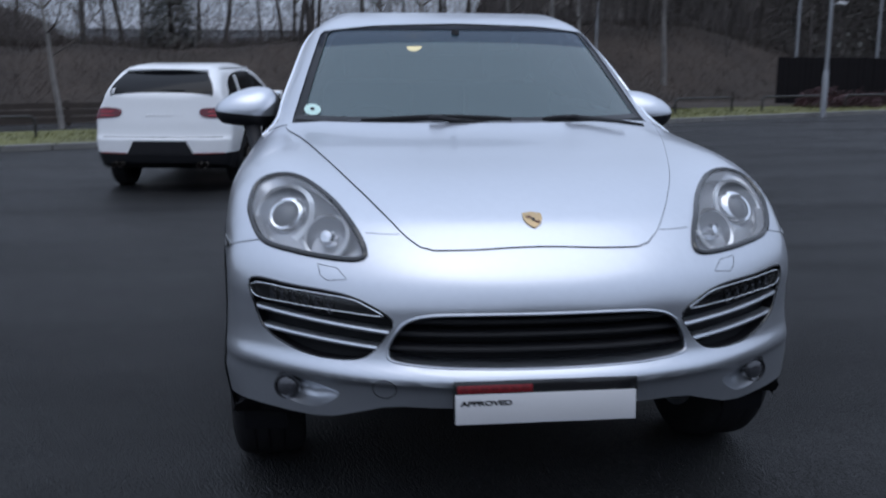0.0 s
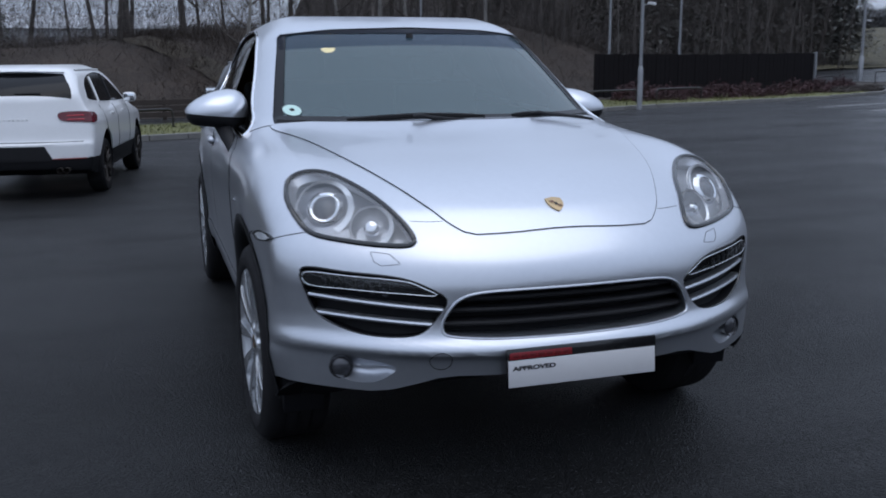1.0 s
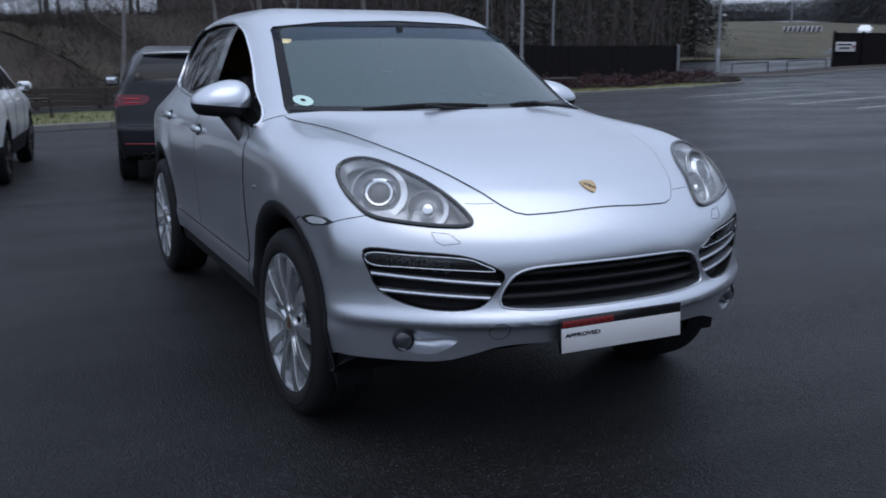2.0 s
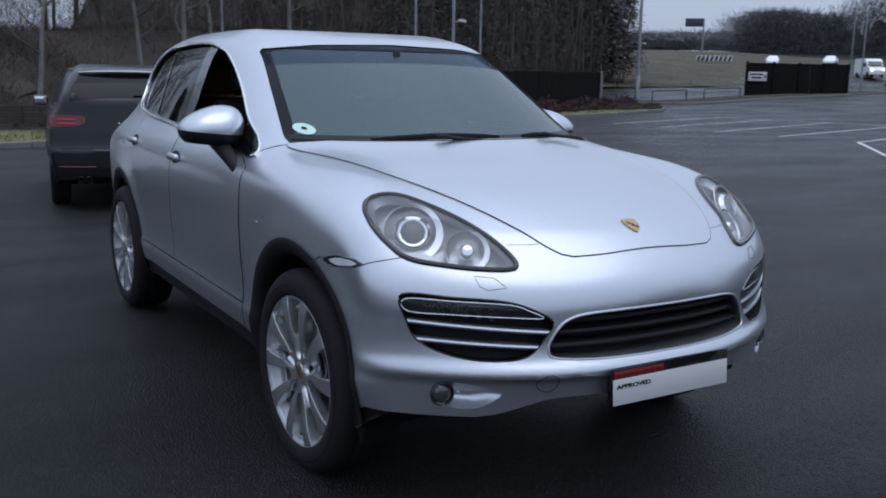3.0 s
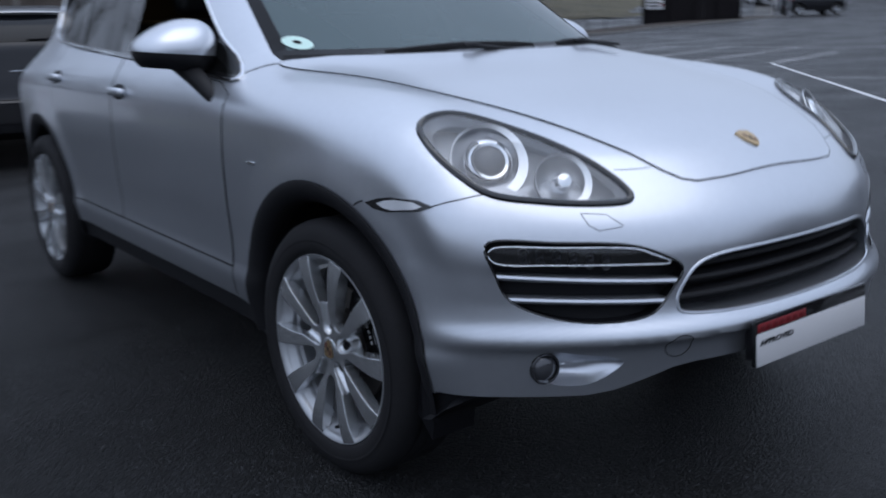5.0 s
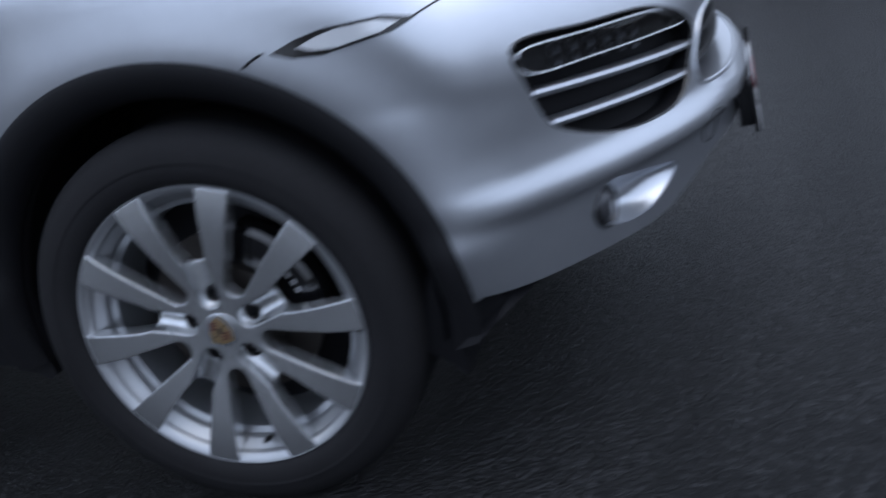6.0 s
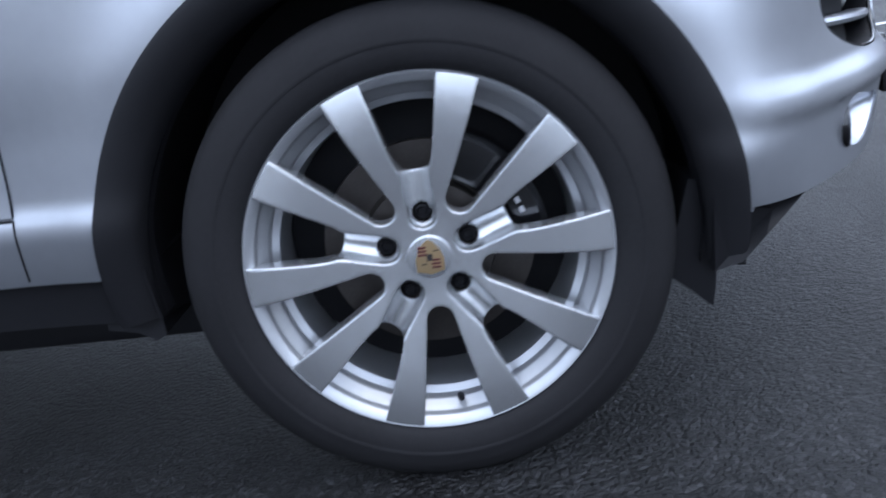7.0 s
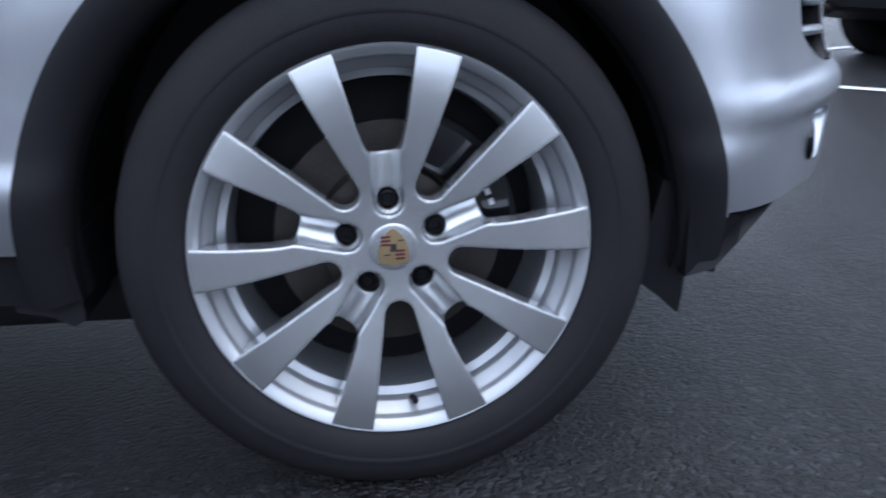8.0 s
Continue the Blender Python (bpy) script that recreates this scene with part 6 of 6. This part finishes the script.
def stems(n):
    """Crowded young trunks, each a thin leaning pole."""
    poles = []
    for _ in range(n):
        x, y, _z = in_wood()
        h = wood_height(x) * rng.uniform(0.6, 1.0) + 1.0
        r = rng.uniform(0.02, 0.07)
        a, b = rng.normal(0, 0.09 * h, 2)
        poles.append(tube([(x, y - 1.5, 0.3), (x + a * 0.4, y - 1.5 + b * 0.4, h * 0.5), (x + a, y - 1.5 + b, h)], [r, r * 0.75, r * 0.3], False, 5))
    return merge(*poles)


tagged(part("woodland", stems(380), STEM), "crowded young trunks at the edge of the wood", "woods", kind="stuff")
tagged(part("woodland", thicket(170000, in_wood, 0.9, 0.012, 1.7), TWIG), "dense tangle of leafless branches and undergrowth", "woods", kind="stuff")


def in_hedge():
    x = rng.uniform(-48, 9)
    y = 33 + 0.25 * (x + 20) + rng.uniform(-3, 8)
    return x, y, 1.6 + (4.2 + 1.6 * noise.noise((x * 0.3, 2, 0))) * rng.uniform(0, 1) ** 2.0


tagged(part("scrub_hedge", thicket(60000, in_hedge, 0.7, 0.009, 1.6), TWIG), "loose tangle of bare saplings and scrub along the bank top", "scrub", kind="stuff")


def wood_edge(points, tall, name, label, seed, steps=260, mat=FARWOOD):
    """The far face of a wood: a bulging, ragged sheet of foliage with depth."""
    line = loop(points, steps, False)
    rows = 16
    verts = []
    for i, p in enumerate(line):
        h = tall(p) * (0.82 + 0.30 * noise.noise((i * 0.06, seed, 0)) + 0.20 * noise.noise((i * 0.31, seed, 4)))
        for k in range(rows + 1):
            f = k / rows
            bulge = 1.6 * noise.noise((i * 0.22, f * 5, seed)) + 2.2 * math.cos(f * 1.4)
            verts.append((p.x + 0.4 * noise.noise((i, k, seed)), p.y - bulge, p.z + h * f))
    k = rows + 1
    faces = [(i * k + j, i * k + k + j, i * k + k + j + 1, i * k + j + 1) for i in range(steps - 1) for j in range(rows)]
    return tagged(part(name, (verts, faces), mat), label, "woods", kind="structure")


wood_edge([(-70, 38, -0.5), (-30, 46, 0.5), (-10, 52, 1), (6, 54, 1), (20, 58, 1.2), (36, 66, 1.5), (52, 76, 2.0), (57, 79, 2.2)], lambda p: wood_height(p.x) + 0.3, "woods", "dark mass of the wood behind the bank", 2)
wood_edge([(103, 90, 3), (105, 86, 3.2), (108, 82, 3.6), (117, 71, 3.8), (128, 55, 3.8), (140, 30, 3.5), (150, -10, 3), (150, -80, 2)], lambda p: 7.0 + 4.0 * smooth(p.y, 80, 66), "woods", "distant wood across the road, greyed for haze", 7, 260, HAZEWOOD)
wood_edge([(60, 230, 6), (120, 200, 8), (160, 170, 9), (190, 140, 9)], lambda p: 3.2, "woods", "far wood on the skyline, haze in its colour", 12, 200, HAZEWOOD)
# Unseen wood, added to close the place and darken the car's reflections.
wood_edge([(150, -80, 0), (90, -82, 0), (0, -76, 0), (-60, -80, 0), (-120, -40, 0), (-100, 5, 0), (-70, 38, -0.5)], lambda p: 12.0 if p.x > -50 else 7.0, "woods", "unseen wood added behind the car park, closing it and darkening reflections", 17)


def far_fringe():
    k = rng.uniform(0, 1)
    p = far_line[int(k * (len(far_line) - 1))]
    return p.x + rng.normal(0, 2), p.y + rng.uniform(-4, 3), p.z + (10.0 + 4.5 * smooth(p.y, 80, 66)) * rng.uniform(0.1, 1) ** 0.8 * (0.75 + 0.3 * noise.noise((p.x * 0.15, p.y * 0.15, 2)))


far_line = loop([(103, 90, 3.2), (105, 86, 3.4), (108, 82, 3.6), (117, 71, 3.8), (128, 55, 3.8)], 200, False)
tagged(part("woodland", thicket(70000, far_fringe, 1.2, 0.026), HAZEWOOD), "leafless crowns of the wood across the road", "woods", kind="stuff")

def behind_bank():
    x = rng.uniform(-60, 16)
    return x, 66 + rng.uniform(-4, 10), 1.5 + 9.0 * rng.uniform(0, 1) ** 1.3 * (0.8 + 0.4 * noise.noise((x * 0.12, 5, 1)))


tagged(part("woodland", thicket(42000, behind_bank, 1.2, 0.014, 1.8), MIST), "crowns of trees far behind the bank, haze in their colour", "woods", kind="stuff")

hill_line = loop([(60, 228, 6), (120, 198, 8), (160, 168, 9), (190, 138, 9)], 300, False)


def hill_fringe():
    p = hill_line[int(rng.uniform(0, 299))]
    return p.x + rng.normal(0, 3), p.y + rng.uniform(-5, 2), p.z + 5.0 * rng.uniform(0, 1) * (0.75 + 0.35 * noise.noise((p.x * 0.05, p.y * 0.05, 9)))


tagged(part("woodland", thicket(50000, hill_fringe, 1.5, 0.05), HAZEWOOD), "leafless crowns on the skyline, paled for haze", "woods", kind="stuff")


def shrub(seed, wide, tall):
    r = np.random.default_rng(seed)
    n = 1500
    p = r.normal(0, 1, (n, 3))
    p /= np.linalg.norm(p, axis=1)[:, None]
    p *= (r.uniform(0.35, 1.0, n) ** 0.5)[:, None] * np.array([wide, wide * 0.7, tall])
    p[:, 2] = np.abs(p[:, 2]) * r.uniform(0.7, 1.15, n)
    d, e = r.normal(0, 0.05, (n, 3)), r.normal(0, 0.05, (n, 3))
    verts = np.stack([p, p + d, p + e], 1).reshape(-1, 3)
    stems = merge(*[tube([(0, 0, -0.1), (math.cos(u) * wide * 0.5, math.sin(u) * wide * 0.35, tall * 0.75)], [0.015, 0.006], False, 4) for u in np.linspace(0, 5.5, 7)])
    return stems, (verts, [(3 * i, 3 * i + 1, 3 * i + 2) for i in range(n)])


bed = [(16.0 + 1.5 * k, 26.9 + 0.42 * k + spread.uniform(-0.3, 0.5), 0, spread.uniform(0, 360), spread.uniform(0.75, 1.2)) for k in range(9)]
bed = [(x, y, float(level(x, y)) + 0.1, t, s_) for x, y, z, t, s_ in bed]
plant("shrub", "low dull red leafy shrub in the kerbside bed", "shrub", shrub(3, 0.95, 0.62), BARK, REDLEAF, bed, "shrub bed")
low_bed = [(27.2 + 0.8 * k, 29.6 + 0.28 * k, float(level(27, 29.6)) + 0.08, 60 * k, 0.6 + 0.05 * k) for k in range(4)]
plant("shrub", "small brown-green shrub at the kerb's end", "shrub", shrub(8, 0.9, 0.5), BARK, TWIG, low_bed, "kerb end shrubs")

# ---- across the road ----
mound_line = loop([(33, 48, 0), (41, 52, 0), (50, 54.8, 0), (58, 54.5, 0), (72, 54, 0), (95, 55, 0)], 60, False)


def mound_height(p, d):
    z = ground_at(p) * 0.6 + 0.45 + 0.12 * smooth(d, 0, 0.4) + 1.5 * smooth(d, 0.4, 26) + 0.1 * noise.noise((p.x * 0.3, p.y * 0.3, 1))
    return max(z, ground_at(p) + 0.3) if d > 10 else z


tagged(part("mound", strip(mound_line, [0, 0.4, 3, 7, 12, 18, 26, 38, 55, 80, 120], mound_height), MOUND), "rough grass mound of a roundabout", "grass", kind="structure")


def on_mound():
    i = int(rng.uniform(1, 58))
    d = 0.5 + 40 * rng.uniform(0, 1) ** 1.5
    p = aside(mound_line[i - 1:i + 2], d)[1]
    p = Vector((p.x + rng.uniform(-0.7, 0.7), p.y + rng.uniform(-0.7, 0.7), 0))
    return p.x, p.y, mound_height(p, d) - 0.03


tagged(part("grass", tufts(16000, on_mound, 0.10, 0.02, 0.6), MOUND), "tussocks of rough winter grass on the roundabout", "grass", kind="stuff")
kerbstones("kerb", near_kerb, "run of pale concrete kerbstones along the verge", "kerbs")
kerbstones("kerb", loop([(28.5, 29.0, 0), (29.9, 29.9, 0), (30.4, 31.2, 0), (29.6, 32.6, 0)], 14, False), "rounded kerb at the end of the bed", "kerbs")
kerbstones("kerb", loop([(32.0, 36.5, 0), (33.6, 34.2, 0), (36.5, 33.6, 0), (45.7, 36.7, 0), (57.5, 39.7, 0), (66, 41.6, 0)], 60, False), "far run of kerbstones beside the road", "kerbs")
tagged(part("verge", strip(loop([(32.0, 36.6, 0), (33.6, 34.3, 0), (36.5, 33.7, 0), (45.7, 36.8, 0), (57.5, 39.8, 0), (66, 41.7, 0)], 40, False), [0.05, 0.8, 1.6, 2.6], lambda p, d: ground_at(p) + 0.1), SCRUB), "far brown verge with rails", "verge", kind="structure")
tagged(part("verge", strip(loop([p for p in KERB if p.x > 13] + [Vector((29.6, 29.6, 0))], 40, False), [3.9, 5.5, 8.3], lambda p, d: ground_at(p) + 0.1), SCRUB), "bare earth bed behind the shrubs", "soil", kind="structure")

chevrons = thing("chevron_board", "low black and white chevron board on the roundabout", "road sign", pose(78.1, 72.0, 4.1, 0, 0, -47))
part("board", box(3.9, 0.06, 0.62, (0, 0, 0), 0.01), PLATEWHITE, chevrons)
for k in range(8):
    part("chevron", moved(box(0.22, 0.02, 0.58, (0, 0, 0)), pose(-1.7 + 0.48 * k, -0.045, 0, 0, 18, 0)), INK, chevrons)
for x in (-1.6, 1.6):
    part("leg", tube([(x, 0.05, -1.6), (x, 0.05, 0.2)], 0.05, False, 8), GALV, chevrons)
gantry = thing("direction_sign", "dark motorway direction sign on a tall post", "road sign", pose(119.4, 115.6, 5.0, 0, 0, -45))
part("board", box(3.2, 0.15, 1.4, (0, 0, 6.6), 0.02), material("sign_blue", (0.03, 0.04, 0.07), 0.5), gantry)
part("leg", tube([(1.5, 0, -1), (1.5, 0, 7.2)], 0.14, False, 8), GALV, gantry)
board = thing("name_board", "pale name board on two legs in the grass", "sign", pose(68.6, 43.4, 1.0, 0, 0, -58))
board.scale = (1.1, 1.1, 1.1)
part("panel", box(2.0, 0.08, 0.8, (0, 0, 1.25), 0.02), PLATEWHITE, board)
part("text_bar", box(1.4, 0.01, 0.18, (0, -0.05, 1.35)), INK, board)
for x in (-0.8, 0.8):
    part("leg", box(0.16, 0.1, 1.5, (x, 0, 0.35), 0.01), PLATEWHITE, board)

depot = thing("warehouse", "long pale grey industrial building beyond the bank", "building", pose(-9, 88, 2.2, 0, 0, 3))
part("wall", box(30, 12, 2.7, (0, 6, 1.35), 0.05), CLAD, depot)
part("roof", ([(-15.3, -0.4, 2.7), (15.3, -0.4, 2.7), (15.3, 6, 4.2), (-15.3, 6, 4.2), (15.3, 12.4, 2.7), (-15.3, 12.4, 2.7)], [(0, 1, 2, 3), (3, 2, 4, 5), (0, 3, 5), (1, 4, 2)]), CLAD, depot)
for k in range(9):
    part("window", box(1.7, 0.1, 0.8, (-13 + 3.2 * k, -0.03, 1.6), 0.02), GLOSSBLACK, depot)


def van(m):
    ob = thing("van", "white panel van with its headlights on", "van", m)
    side_ = [(-2.6, 0.35), (-2.6, 2.1), (-2.5, 2.22), (0.7, 2.22), (0.95, 2.1), (1.65, 1.25), (2.45, 1.0), (2.6, 0.8), (2.6, 0.35)]
    part("body", merge(prism([Vector((0, -y, z)) for y, z in side_], (1, 0, 0), 0.92, 0.92)), WHITE, ob)
    part("windscreen", moved(box(1.6, 0.03, 0.95, (0, 0, 0), 0.01), pose(0, -1.33, 1.70, -50)), GLOSSBLACK, ob)
    for s in (1, -1):
        part("side_glass", box(0.02, 1.0, 0.55, (s * 0.925, -0.75, 1.55), 0.005), GLOSSBLACK, ob)
        part("headlight", moved(lathe([(0, 0.16), (-0.04, 0.12), (-0.05, 0)], "y", 16), pose(s * 0.7, -2.58, 0.85)), glowing("headlamp_glow", (1.0, 0.90, 0.70), 6.0), ob)
        for y in (-1.75, 1.6):
            part("tyre", moved(lathe([(-0.1, 0), (-0.1, 0.33), (0.1, 0.33), (0.1, 0)], steps=24), pose(s * 0.86, y, 0.33)), RUBBER, ob)
    return ob


van(pose(80, 53.9, 2.2, 0, 0, -35)).scale = (0.8, 0.8, 0.8)
parked = copy_thing(grey_suv, pose(68.2, 42.6, float(level(68.2, 42.6)) + 0.1, 0, 0, -118))
parked.scale = (1.2, 1.2, 1.2)
tagged(parked, "dark estate car parked by the far verge")
passing = copy_thing(white_suv, pose(82.2, 67.4, 3.28, 0, 0, 130))
tagged(passing, "white car far off on the main road").scale = (0.72, 0.72, 0.72)
passing = copy_thing(white_suv, pose(88.4, 64.5, 3.41, 0, 0, 120))
tagged(passing, "second white car behind the yard fence").scale = (0.72, 0.72, 0.72)

bay_car = copy_thing(grey_suv, pose(3.98, -4.27, 0.028, 0, 0, -158.3))
tagged(bay_car, "dark grey SUV parked in a marked bay")
bay_car = copy_thing(grey_suv, pose(7.94, -0.74, 0.028, 0, 0, -158.3))
tagged(bay_car, "dark grey SUV parked two bays along")
